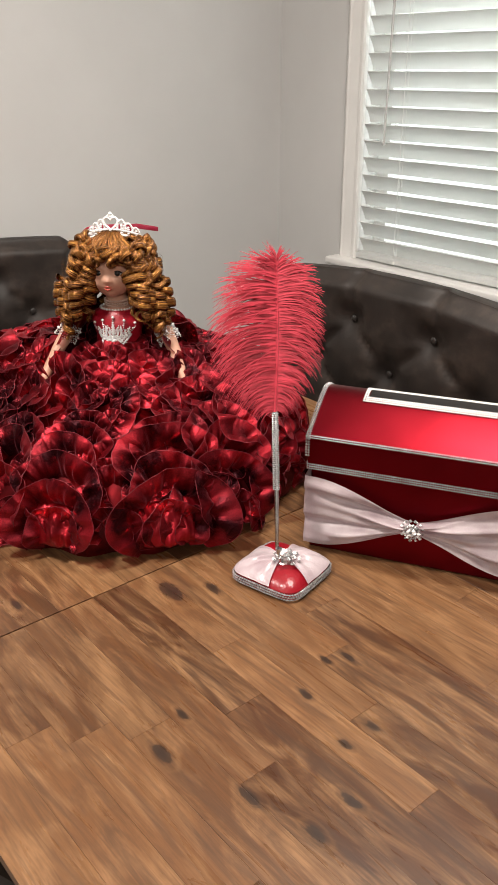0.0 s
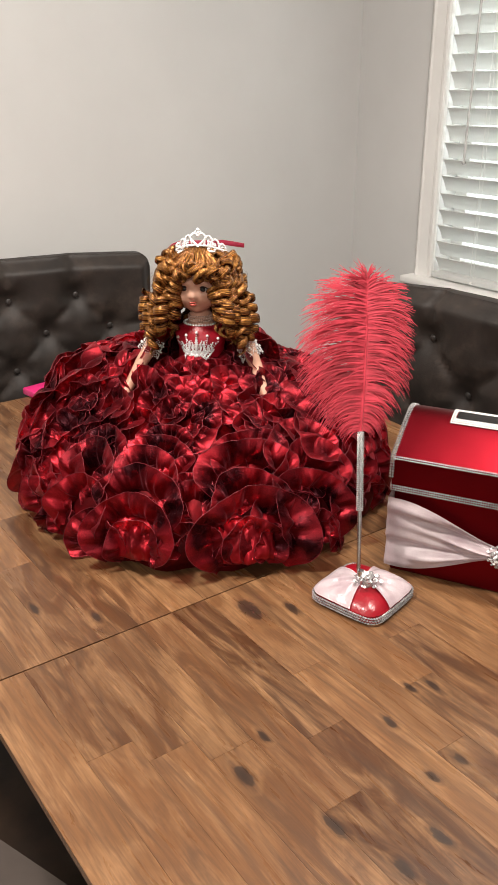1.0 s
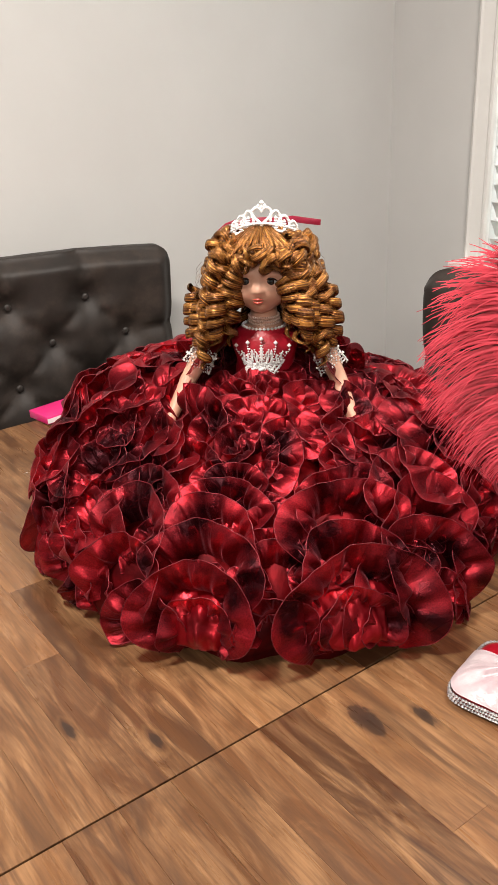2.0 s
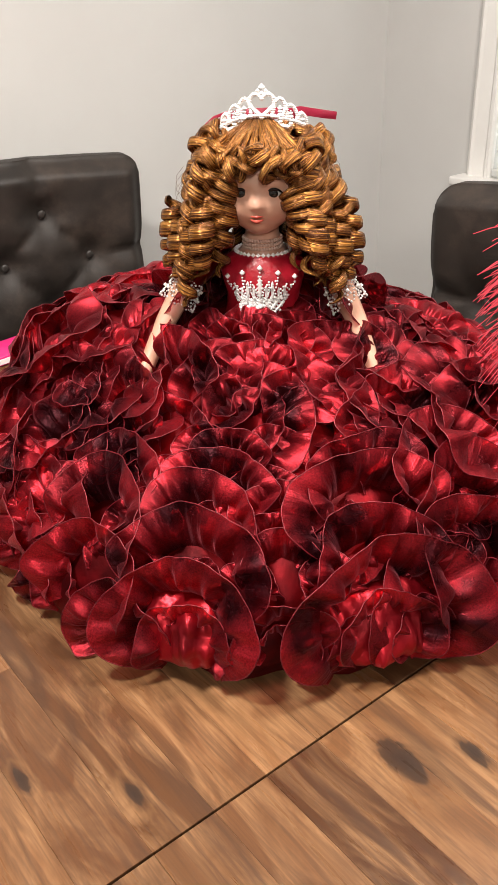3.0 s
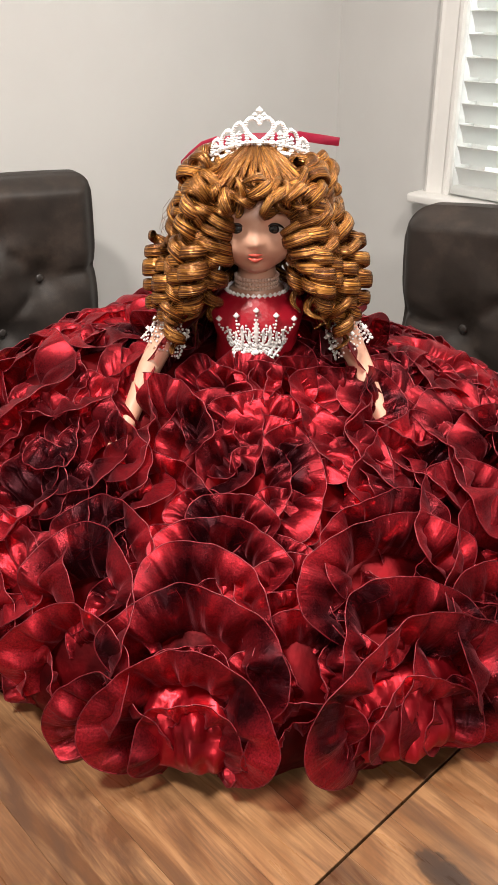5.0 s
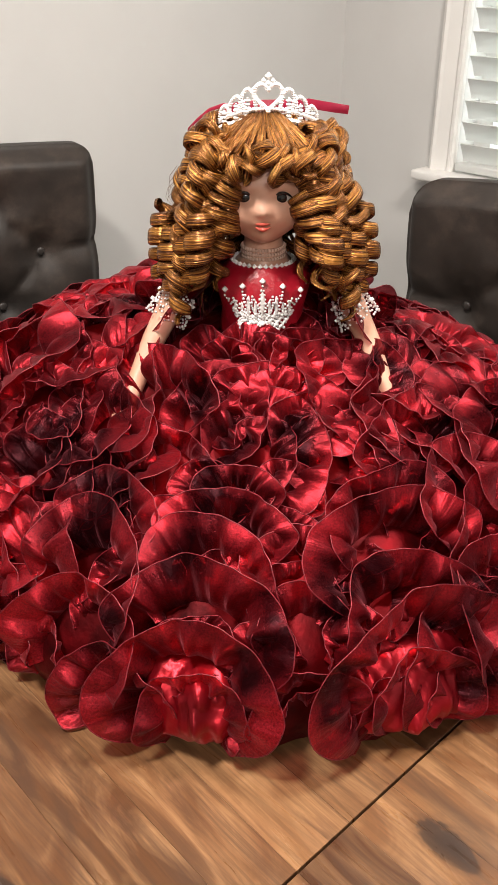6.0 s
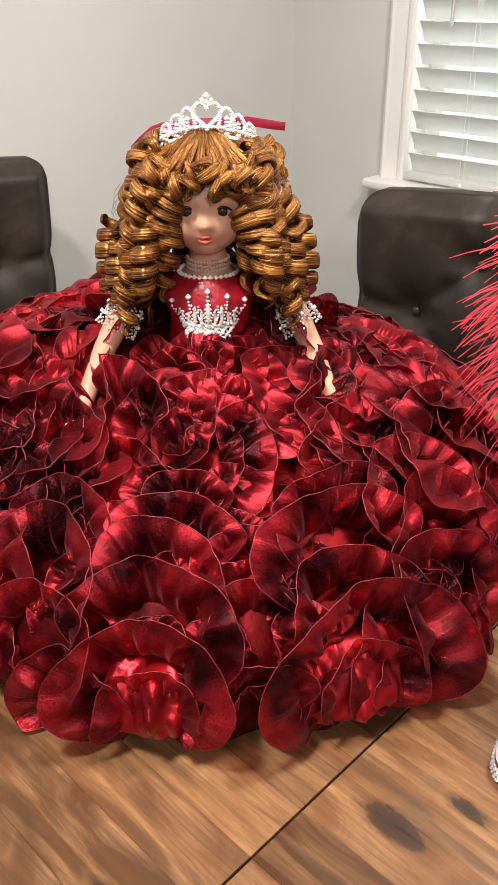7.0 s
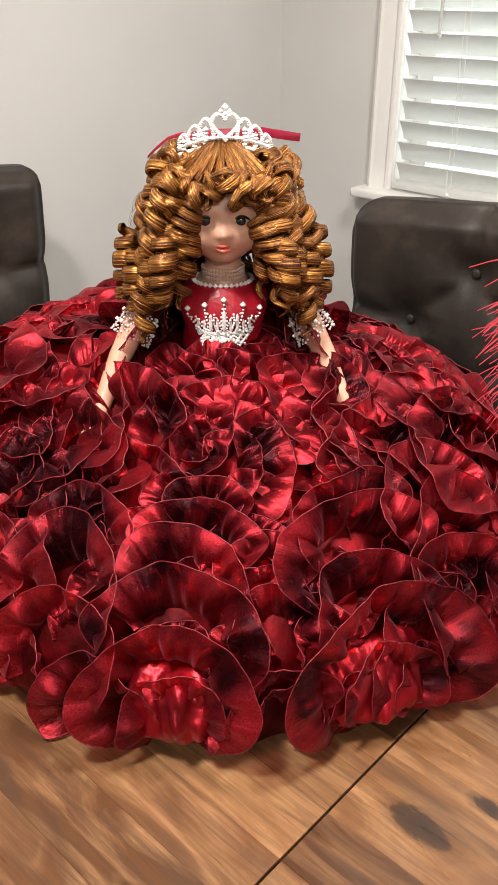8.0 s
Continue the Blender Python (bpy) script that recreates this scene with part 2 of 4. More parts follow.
# ---- mesh helpers ----
class Shape:
    """Vertices, faces, one material index and one uv a corner; becomes one mesh."""

    def __init__(self):
        self.v, self.f, self.m, self.uv = [], [], [], {}

    def grid(self, rows, mat=0, closed=False, uvs=None):
        """A sheet from rows of points; closed: each row runs round."""
        base, nr, nc = len(self.v), len(rows), len(rows[0])
        for row in rows:
            self.v.extend(tuple(p) for p in row)
        for i in range(nr - 1):
            for j in range(nc if closed else nc - 1):
                k = (j + 1) % nc
                self.f.append((base + i * nc + j, base + i * nc + k, base + (i + 1) * nc + k, base + (i + 1) * nc + j))
                self.m.append(mat)
                if uvs:
                    self.uv[len(self.f) - 1] = [uvs(i, j), uvs(i, j + 1), uvs(i + 1, j + 1), uvs(i + 1, j)]
        return self

    def cap(self, ring, mat=0):
        base = len(self.v)
        self.v.extend(tuple(p) for p in ring)
        self.f.append(tuple(range(base, base + len(ring))))
        self.m.append(mat)
        return self

    def tube(self, points, radius, sides=6, mat=0, flat=1.0, caps=True):
        """A round rod along points; radius may be a list."""
        pts = [Vector(p) for p in points]
        rows, side = [], None
        for i, p in enumerate(pts):
            d = (pts[min(i + 1, len(pts) - 1)] - pts[max(i - 1, 0)]).normalized()
            if side is None:
                side = d.orthogonal().normalized()
            side = (side - d * side.dot(d)).normalized()
            up = d.cross(side)
            r = radius[i] if isinstance(radius, (list, tuple)) else radius
            rows.append([p + (side * math.cos(2 * math.pi * k / sides) + up * math.sin(2 * math.pi * k / sides) * flat) * r for k in range(sides)])
        self.grid(rows, mat, True)
        if caps:
            self.cap(rows[0][::-1], mat)
            self.cap(rows[-1], mat)
        return self

    def ball(self, c, r, mat=0, seg=8, rings=5, stretch=(1, 1, 1)):
        c = Vector(c)
        rows = []
        for i in range(rings + 1):
            a = math.pi * i / rings
            q = max(math.sin(a), 0.02)
            rows.append([c + Vector((math.cos(2 * math.pi * j / seg) * q * r * stretch[0], math.sin(2 * math.pi * j / seg) * q * r * stretch[1], math.cos(a) * r * stretch[2])) for j in range(seg)])
        return self.grid(rows, mat, True)

    def gem(self, c, r, mat=0):
        """A cut stone, eight-sided."""
        c = Vector(c)
        base = len(self.v)
        for i in range(6):
            a = math.pi * i / 3
            self.v.append(tuple(c + Vector((math.cos(a) * r, math.sin(a) * r, 0))))
        self.v += [tuple(c + Vector((0, 0, r))), tuple(c - Vector((0, 0, r)))]
        for i in range(6):
            k = (i + 1) % 6
            self.f += [(base + i, base + k, base + 6), (base + k, base + i, base + 7)]
            self.m += [mat, mat]
        return self

    def box(self, lo, hi, mat=0):
        x0, y0, z0 = lo
        x1, y1, z1 = hi
        b = len(self.v)
        self.v += [(x0, y0, z0), (x1, y0, z0), (x1, y1, z0), (x0, y1, z0), (x0, y0, z1), (x1, y0, z1), (x1, y1, z1), (x0, y1, z1)]
        for q in ((3, 2, 1, 0), (4, 5, 6, 7), (0, 1, 5, 4), (1, 2, 6, 5), (2, 3, 7, 6), (3, 0, 4, 7)):
            self.f.append(tuple(b + k for k in q))
            self.m.append(mat)
        return self

    def mesh(self, name, mats, smooth=True):
        me = bpy.data.meshes.new(name)
        me.from_pydata([tuple(p) for p in self.v], [], self.f)
        for mat in mats:
            me.materials.append(mat)
        me.polygons.foreach_set("material_index", self.m)
        me.polygons.foreach_set("use_smooth", [smooth] * len(self.f))
        if self.uv:
            layer = me.uv_layers.new(name="strand")
            for fi, corners in self.uv.items():
                for li, c in zip(me.polygons[fi].loop_indices, corners):
                    layer.data[li].uv = c
        me.update()
        return me


def part(name, shape, mats, parent=None, label="", smooth=True, bevel=0.0, segments=2):
    mats = mats if isinstance(mats, (list, tuple)) else [mats]
    ob = new(name, shape.mesh(name, mats, smooth))
    if parent:
        ob.parent = parent
    if bevel:
        mod = ob.modifiers.new("edge", "BEVEL")
        mod.width, mod.segments, mod.limit_method = bevel, segments, "ANGLE"
    if label:
        tagged(ob, label)
    return ob


def thing(name, m, label, category, group="", kind=""):
    ob = new(name)
    ob.empty_display_size = 0.05
    ob.matrix_world = m
    return tagged(ob, label, category, group, kind)


def brick_box(lo, hi):
    return Shape().box(lo, hi)


# ---- room ----
X0, X1, Y0, Y1, TOP = -2.6, 1.985, -3.0, 2.205, 2.45
WIN_Y0, WIN_Y1, WIN_Z0, WIN_Z1 = 0.60, 1.824, 0.852, 2.06


def wall(name, shape, label):
    return tagged(part(name, shape, M_WALL, smooth=False), label, "wall", kind="structure")


wall("wall_north", brick_box((X0, Y1, 0), (X1 + 0.14, Y1 + 0.12, TOP)), "plain pale grey painted wall")
wall("wall_west", brick_box((X0 - 0.12, Y0, 0), (X0, Y1 + 0.12, TOP)), "plain pale grey painted wall")
wall("wall_south", brick_box((X0, Y0 - 0.12, 0), (X1 + 0.14, Y0, TOP)), "plain pale grey painted wall")
east = Shape()
east.box((X1, Y0, 0), (X1 + 0.14, WIN_Y0, TOP))
east.box((X1, WIN_Y1, 0), (X1 + 0.14, Y1, TOP))
east.box((X1, WIN_Y0, 0), (X1 + 0.14, WIN_Y1, WIN_Z0 - 0.02))
east.box((X1, WIN_Y0, WIN_Z1), (X1 + 0.14, WIN_Y1, TOP))
wall("wall_east", east, "grey painted wall with a window opening")
tagged(part("ceiling", brick_box((X0 - 0.12, Y0 - 0.12, TOP), (X1 + 0.14, Y1 + 0.12, TOP + 0.1)), M_CEIL, smooth=False), "white painted ceiling", "ceiling", kind="structure")
tagged(part("floor", brick_box((X0 - 0.12, Y0 - 0.12, -0.1), (X1 + 0.14, Y1 + 0.12, 0)), M_FLOOR, smooth=False), "dark wooden floor", "floor", kind="structure")


def window():
    win = thing("window_1", pose(X1, 0, 0), "white framed window with a painted casing and deep sill", "window", kind="structure")
    # the thing stands at the wall's face; x runs out of the room
    s = Shape()
    w = 0.070
    prof = [(0.0, 0.0), (0.0, -0.014), (0.010, -0.020), (0.018, -0.017), (0.050, -0.013), (0.058, -0.019), (0.066, -0.019), (w, -0.012), (w, 0.0)]
    rows = []
    for z in (WIN_Z0, WIN_Z1 + 0.002):
        rows.append([Vector((x, WIN_Y1 + w - 0.001 - d, z)) for d, x in prof])
    s.grid(rows)
    part("casing", s, M_TRIM, win, smooth=False)
    s = Shape()
    rows = []
    for z in (WIN_Z0, WIN_Z1 + 0.002):
        rows.append([Vector((x, WIN_Y0 - w + 0.001 + d, z)) for d, x in prof])
    s.grid(rows)
    part("casing", s, M_TRIM, win, smooth=False)
    part("head_casing", brick_box((-0.018, WIN_Y0 - w - 0.01, WIN_Z1 + 0.004), (0, WIN_Y1 + w + 0.01, WIN_Z1 + 0.08)), M_TRIM, win, smooth=False, bevel=0.003)
    part("window_sill", brick_box((-0.062, WIN_Y0 - w - 0.02, WIN_Z0 - 0.023), (0.10, WIN_Y1 + w + 0.018, WIN_Z0)), M_TRIM, win, bevel=0.006, segments=3)
    part("apron", brick_box((-0.016, WIN_Y0 - w, WIN_Z0 - 0.09), (0, WIN_Y1 + w, WIN_Z0 - 0.025)), M_TRIM, win, smooth=False, bevel=0.003)
    f = Shape()
    f.box((0.07, WIN_Y0, WIN_Z0 + 0.002), (0.11, WIN_Y0 + 0.045, WIN_Z1))
    f.box((0.07, WIN_Y1 - 0.045, WIN_Z0 + 0.002), (0.11, WIN_Y1, WIN_Z1))
    f.box((0.07, WIN_Y0 + 0.045, WIN_Z0 + 0.002), (0.11, WIN_Y1 - 0.045, WIN_Z0 + 0.05))
    f.box((0.07, WIN_Y0 + 0.045, WIN_Z1 - 0.045), (0.11, WIN_Y1 - 0.045, WIN_Z1))
    part("window_frame", f, M_TRIM, win, smooth=False)
    g = part("pane", brick_box((0.088, WIN_Y0 + 0.045, WIN_Z0 + 0.05), (0.092, WIN_Y1 - 0.045, WIN_Z1 - 0.045)), M_GLASS, win, smooth=False)
    g.visible_shadow = False
    tagged(g, "clear window glass")


window()
tagged(part("backdrop", brick_box((3.2, -0.8, -0.5), (3.22, 3.4, 3.2)), M_OUTSIDE, smooth=False), "plain pale daylight outside the window", "backdrop", kind="structure")


def blind():
    b = thing("window_blind", pose(X1 + 0.002, 0, 0), "white horizontal slatted blind closed over the window", "blind")
    y0, y1 = WIN_Y0 + 0.012, WIN_Y1 - 0.012
    s = Shape()
    tilt, half = radians(60), 0.025
    rows = []
    for y in (y0, y1):
        top, low = [], []
        for k in range(7):
            t = -1 + k / 3
            x, z = half * t * math.cos(tilt), -half * t * math.sin(tilt)
            bow = 0.0022 * (1 - t * t)
            nx, nz = math.sin(tilt), math.cos(tilt)
            top.append(Vector((x - nx * (bow + 0.0014) * -1, y, z + nz * (bow + 0.0014))))
            low.append(Vector((x + nx * (bow - 0.0014), y, z + nz * (bow - 0.0014))))
        rows.append(top + low[::-1])
    s.grid(rows, 0, True)
    s.cap(rows[0])
    s.cap(rows[1][::-1])
    me = s.mesh("slat", [M_SLAT], False)
    z = WIN_Z0 + 0.047
    rnd = random.Random(3)
    while z < WIN_Z1 - 0.05:
        ob = new("slat", me)
        ob.parent = b
        ob.matrix_basis = pose(0, 0, z, rnd.uniform(-0.05, 0.05), rnd.uniform(-1.5, 1.5), 0)
        z += 0.0478
    part("bottom_rail", brick_box((-0.024, y0, WIN_Z0 + 0.006), (0.026, y1, WIN_Z0 + 0.024)), M_SLAT, b, bevel=0.003)
    part("head_rail", brick_box((-0.03, y0, WIN_Z1 - 0.05), (0.03, y1, WIN_Z1 - 0.002)), M_SLAT, b, bevel=0.003)
    for y in (1.660, 1.18, 0.76):
        c = Shape()
        c.tube([(-0.021, y, WIN_Z0 + 0.02), (-0.021, y, WIN_Z1 - 0.05)], 0.0011, 5)
        c.tube([(-0.021, y - 0.012, WIN_Z0 + 0.02), (-0.021, y - 0.012, WIN_Z1 - 0.05)], 0.0008, 5)
        c.ball((-0.024, y - 0.006, WIN_Z0 + 0.012), 0.005)
        part("ladder_cord", c, M_CORD, b)
    w = Shape()
    w.tube([(-0.036, 1.713, 1.208), (-0.030, 1.708, 1.65), (-0.026, 1.705, WIN_Z1 - 0.05)], 0.0042, 6)
    w.ball((-0.036, 1.713, 1.206), 0.006)
    part("tilt_wand", w, M_WAND, b, "clear plastic tilt wand")


blind()

# ---- chairs ----
def smooth_step(a):
    a = max(0.0, min(1.0, a))
    return a * a * (3 - 2 * a)


def seg_distance(px, pz, a, b):
    ax, az = a
    bx, bz = b
    dx, dz = bx - ax, bz - az
    t = max(0.0, min(1.0, ((px - ax) * dx + (pz - az) * dz) / (dx * dx + dz * dz)))
    return math.hypot(px - ax - t * dx, pz - az - t * dz)


def tufted_chair(m, width, height, tufts, creases, arch, radius, label, seat_depth=0.44, hide=None):
    """A padded dining chair; the back's front face lies at y = 0 and looks along -y. tufts: (x, z) of its buttons."""
    chair = thing("dining_chair", m, label, "chair", "chairs round the table")
    low, thick = 0.42, 0.085
    hide = hide or M_LEATHER
    nu, nv = 72, 66
    s = Shape()

    def outline(u, v):
        taper = 1 - 0.10 * (1 - v) ** 1.5
        x = width / 2 * u * taper
        top = height - arch * u * u
        over = abs(x) - (width / 2 - radius)
        if over > 0:
            over = min(over, radius)
            top -= radius - math.sqrt(max(radius * radius - over * over, 0.0))
        return x, low + (top - low) * v

    front, back = [], []
    for i in range(nv + 1):
        v = i / nv
        v = 1 - (1 - v) ** 1.25
        fr, bk = [], []
        for j in range(nu + 1):
            u = -1 + 2 * j / nu
            u = math.copysign(1 - (1 - abs(u)) ** 1.15, u)
            x, z = outline(u, v)
            e = min(width / 2 * (1 - abs(u)), (height - low) * (1 - v))
            puff = 0.0
            for tx, tz in tufts:
                d = math.hypot(x - tx, z - tz)
                puff = max(puff, math.exp(-(d / 0.034) ** 2) * 0.9 + 0.35 * math.exp(-(d / 0.075) ** 2))
            line = 0.0
            for a, b in creases:
                d = seg_distance(x, z, a, b)
                line = max(line, math.exp(-(d / 0.0055) ** 2) * 0.30 + 0.42 * math.exp(-(d / 0.028) ** 2))
            depth = 0.025 * min(1.2, max(puff, line))
            y = depth + 0.035 * (1 - smooth_step(e / 0.035)) ** 1.0 - 0.006 + 0.0016 * noise.noise(Vector((x * 14, z * 14, width * 9)))
            fr.append(Vector((x, y, z)))
            bk.append(Vector((x * 0.985, thick - 0.012 * (1 - smooth_step(e / 0.03)) * 1.0, z - 0.004 * v)))
        front.append(fr)
        back.append(bk)
    s.grid(front)
    s.grid([r[::-1] for r in back])
    ring_f = front[0] + [r[-1] for r in front[1:]] + front[-1][::-1][1:] + [r[0] for r in front[::-1]][1:-1]
    ring_b = back[0] + [r[-1] for r in back[1:]] + back[-1][::-1][1:] + [r[0] for r in back[::-1]][1:-1]
    mid = [(a + b) / 2 + ((a + b) / 2 - Vector((0, (a.y + b.y) / 2, 0.75))).normalized() * 0.004 for a, b in zip(ring_f, ring_b)]
    s.grid([ring_b, mid, ring_f], 0, True)
    part("backrest", s, hide, chair)
    for tx, tz in tufts:
        part("button", Shape().ball((tx, 0.016, tz), 0.0080, 0, 12, 8, (1, 0.42, 1)), M_BUTTON, chair)
    # seat with a rounded top
    st = Shape()
    rows = []
    for i in range(13):
        a = i / 12
        row = []
        for j in range(13):
            b = j / 12
            ex, ey = min(a, 1 - a), min(b, 1 - b)
            z = 0.47 + 0.026 * smooth_step(min(ex, ey) / 0.16) + 0.006 * math.sin(math.pi * a) * math.sin(math.pi * b)
            row.append(Vector(((a - 0.5) * width * 0.94, 0.02 - seat_depth * b, z)))
        rows.append(row)
    st.grid([r[::-1] for r in rows])
    rim = rows[0] + [r[-1] for r in rows[1:]] + rows[-1][::-1][1:] + [r[0] for r in rows[::-1]][1:-1]
    st.grid([rim, [Vector((p.x, p.y, 0.40)) for p in rim]], 0, True)
    st.cap([Vector((p.x, p.y, 0.40)) for p in rim])
    part("seat", st, hide, chair)
    for sx in (-1, 1):
        for y in (0.03, -seat_depth + 0.05):
            x = sx * (width * 0.47 - 0.035)
            lg = Shape()
            lg.grid([[Vector((x + a * r, y + b * r, z)) for a, b in ((-1, -1), (1, -1), (1, 1), (-1, 1))] for z, r in ((0, 0.016), (0.40, 0.023))], 0, True)
            lg.cap([Vector((x + a * 0.016, y + b * 0.016, 0)) for a, b in ((-1, 1), (1, 1), (1, -1), (-1, -1))])
            part("leg", lg, M_LEGWOOD, chair, smooth=False)
    return chair


def diamond(h, z1, dz, half):
    """Buttons in rows of two and three, and the folds between them."""
    tufts, folds, rows = [], [], []
    for k in range(5):
        xs = (-h, h) if k % 2 == 0 else (-2 * h, 0.0, 2 * h)
        rows.append([(x, z1 - dz * k) for x in xs])
        tufts += rows[-1]
    for a, b in zip(rows, rows[1:]):
        for p in a:
            for q in b:
                if abs(abs(p[0] - q[0]) - h) < 0.01:
                    folds.append((p, q))
    folds += [(p, (p[0], z1 + 0.2)) for p in rows[0]]
    folds += [(rows[1][0], (-half, rows[1][0][1])), (rows[1][2], (half, rows[1][2][1]))]
    folds += [(rows[3][0], (-half, rows[3][0][1])), (rows[3][2], (half, rows[3][2][1]))]
    return tufts, folds


t_end, f_end = diamond(0.0865, 0.912, 0.092, 0.30)
tufted_chair(pose(0.771, 2.033, 0, 0, 0, -9), 0.60, 1.013, t_end, f_end, 0.012, 0.035, "dark brown leather dining chair with a tufted back behind the table")
t_side, f_side = diamond(0.112, 0.898, 0.103, 0.35)
side_label = "dark brown leather dining chair with a tufted back below the window"
tufted_chair(pose(1.328, 1.12, 0, 0, 0, -90), 0.735, 1.004, t_side, f_side, 0.028, 0.055, side_label)
tufted_chair(pose(-0.178, 0.668, 0, 0, 0, 111), 0.63, 1.032, t_side, f_side, 0.016, 0.11, "taupe leather dining chair pushed under the wooden table", hide=M_TAUPE)

# ---- table ----
TABLE_X0, TABLE_X1, TABLE_Y0, TABLE_Y1, SEAM, TABLE_Z = 0.177, 1.19, -0.20, 1.80, 0.861, 0.75
table = thing("dining_table", pose(0.69, 0.88, 0), "brown acacia plank dining table with a dark joint across the top", "table")


def table_part(name, shape, mat, **kw):
    ob = part(name, shape, mat, table, **kw)
    ob.matrix_parent_inverse = table.matrix_world.inverted()
    return ob


table_part("core", brick_box((TABLE_X0 + 0.02, TABLE_Y0 + 0.02, TABLE_Z - 0.032), (TABLE_X1 - 0.02, TABLE_Y1 - 0.02, TABLE_Z - 0.012)), M_GAP, smooth=False)
table_part("apron", brick_box((TABLE_X0 + 0.08, TABLE_Y0 + 0.12, TABLE_Z - 0.12), (TABLE_X1 - 0.08, TABLE_Y1 - 0.12, TABLE_Z - 0.034)), M_LEGWOOD, smooth=False)
for lx in (TABLE_X0 + 0.13, TABLE_X1 - 0.13):
    for ly in (TABLE_Y0 + 0.17, TABLE_Y1 - 0.17):
        table_part("leg", brick_box((lx - 0.04, ly - 0.04, 0), (lx + 0.04, ly + 0.04, TABLE_Z - 0.122)), M_LEGWOOD, smooth=False, bevel=0.004)

# ---- card box ----
box_pose = pose(0.765, 0.768, 0.7515, 0, 0, -60.5)
card_box = thing("card_box", box_pose, "red satin card box with white sash and rhinestone trim", "gift box")
BL, BD, BH = 0.315, 0.185, 0.182
part("body", brick_box((0.002, 0.002, 0.0), (BL - 0.002, BD - 0.002, 0.150)), M_RED, card_box, smooth=False, bevel=0.003)
LID = [(-0.002, 0.131), (-0.002, 0.150), (-0.002, 0.168), (-0.001, BH)]
half_lid = [(0.015, 0.0095), (0.035, 0.0205), (0.055, 0.0310), (0.068, 0.0375), (0.078, 0.0415), (0.086, 0.0435)]
LID += [(y, BH + z) for y, z in half_lid] + [(BD / 2, BH + 0.0440)] + [(BD - y, BH + z) for y, z in half_lid[::-1]]
LID += [(BD + 0.001, BH), (BD + 0.002, 0.168), (BD + 0.002, 0.131)]
lid = Shape()
lid.grid([[Vector((x, y, z)) for y, z in LID] for x in np.linspace(-0.002, BL + 0.002, 9)])
for x, flip in ((-0.002, 1), (BL + 0.002, -1)):
    lid.cap([Vector((x, y, z)) for y, z in LID][::flip])
lid.cap([Vector((x, y, 0.131)) for x, y in ((-0.002, -0.002), (-0.002, BD + 0.002), (BL + 0.002, BD + 0.002), (BL + 0.002, -0.002))])
lid_mesh = part("lid", lid, M_RED, card_box)
edge = lid_mesh.modifiers.new("crease", "EDGE_SPLIT")
edge.split_angle = radians(28)


def lid_height(y):
    ys, zs = [p[0] for p in LID[3:-2]], [p[1] for p in LID[3:-2]]
    return float(np.interp(y, ys, zs))


def bead_rows(path, rows, step, r, spread):
    """Rows of small stones along a path; spread: the way from row to row."""
    g = Shape()
    pts = [Vector(p) for p in path]
    lens = [0.0]
    for a, b in zip(pts, pts[1:]):
        lens.append(lens[-1] + (b - a).length)
    n = max(2, int(lens[-1] / step))
    rnd = random.Random(7)
    for i in range(n):
        d = lens[-1] * (i + 0.5) / n
        k = max(j for j in range(len(lens)) if lens[j] <= d)
        k = min(k, len(pts) - 2)
        p = pts[k].lerp(pts[k + 1], (d - lens[k]) / max(lens[k + 1] - lens[k], 1e-9))
        for row in range(rows):
            g.gem(p + Vector(spread) * (row - (rows - 1) / 2), r * rnd.uniform(0.9, 1.1))
    return g


part("lid_trim", bead_rows([(-0.003, -0.0035, 0.136), (BL + 0.003, -0.0035, 0.136)], 3, 0.0032, 0.0018, (0, 0, 0.0034)), M_TRIMSTONE, card_box, "silver rhinestone band", smooth=False)
part("lid_trim", bead_rows([(-0.0035, 0.0, 0.136), (-0.0035, BD, 0.136)], 3, 0.0032, 0.0018, (0, 0, 0.0034)), M_TRIMSTONE, card_box, "silver rhinestone band", smooth=False)
part("edge_trim", bead_rows([(-0.003, -0.0025, BH), (BL + 0.003, -0.0025, BH)], 2, 0.0030, 0.0018, (0, 0.0012, 0.0028)), M_TRIMSTONE, card_box, "silver rhinestone cord", smooth=False)
arch_path = [Vector((-0.003, y, z)) for y, z in LID[1:-1]]
part("end_trim", bead_rows(arch_path, 2, 0.0042, 0.0023, (0.0036, 0, 0)), M_TRIMSTONE, card_box, "silver rhinestone cord", smooth=False)
slot = Shape()
for x in np.linspace(0.066, 0.249, 58):
    for y in (0.066, 0.0695, 0.073, 0.097, 0.1005):
        slot.gem((x, y, lid_height(y) + 0.0012), 0.0019)
for x in (0.060, 0.0632, 0.2517, 0.255):
    for y in np.linspace(0.066, 0.1005, 11):
        slot.gem((x, y, lid_height(y) + 0.0012), 0.0019)
part("slot_frame", slot, M_STONE, card_box, "silver rhinestone slot frame", smooth=False)
# dark sheet on the uncut lid, painting the slot's inner shade
hole = Shape()
hole.grid([[Vector((x, y, lid_height(y) + 0.0007)) for y in (0.075, 0.081, 0.088, 0.095)] for x in (0.066, 0.249)])
part("slot", hole, M_DARK, card_box, "dark card slot")


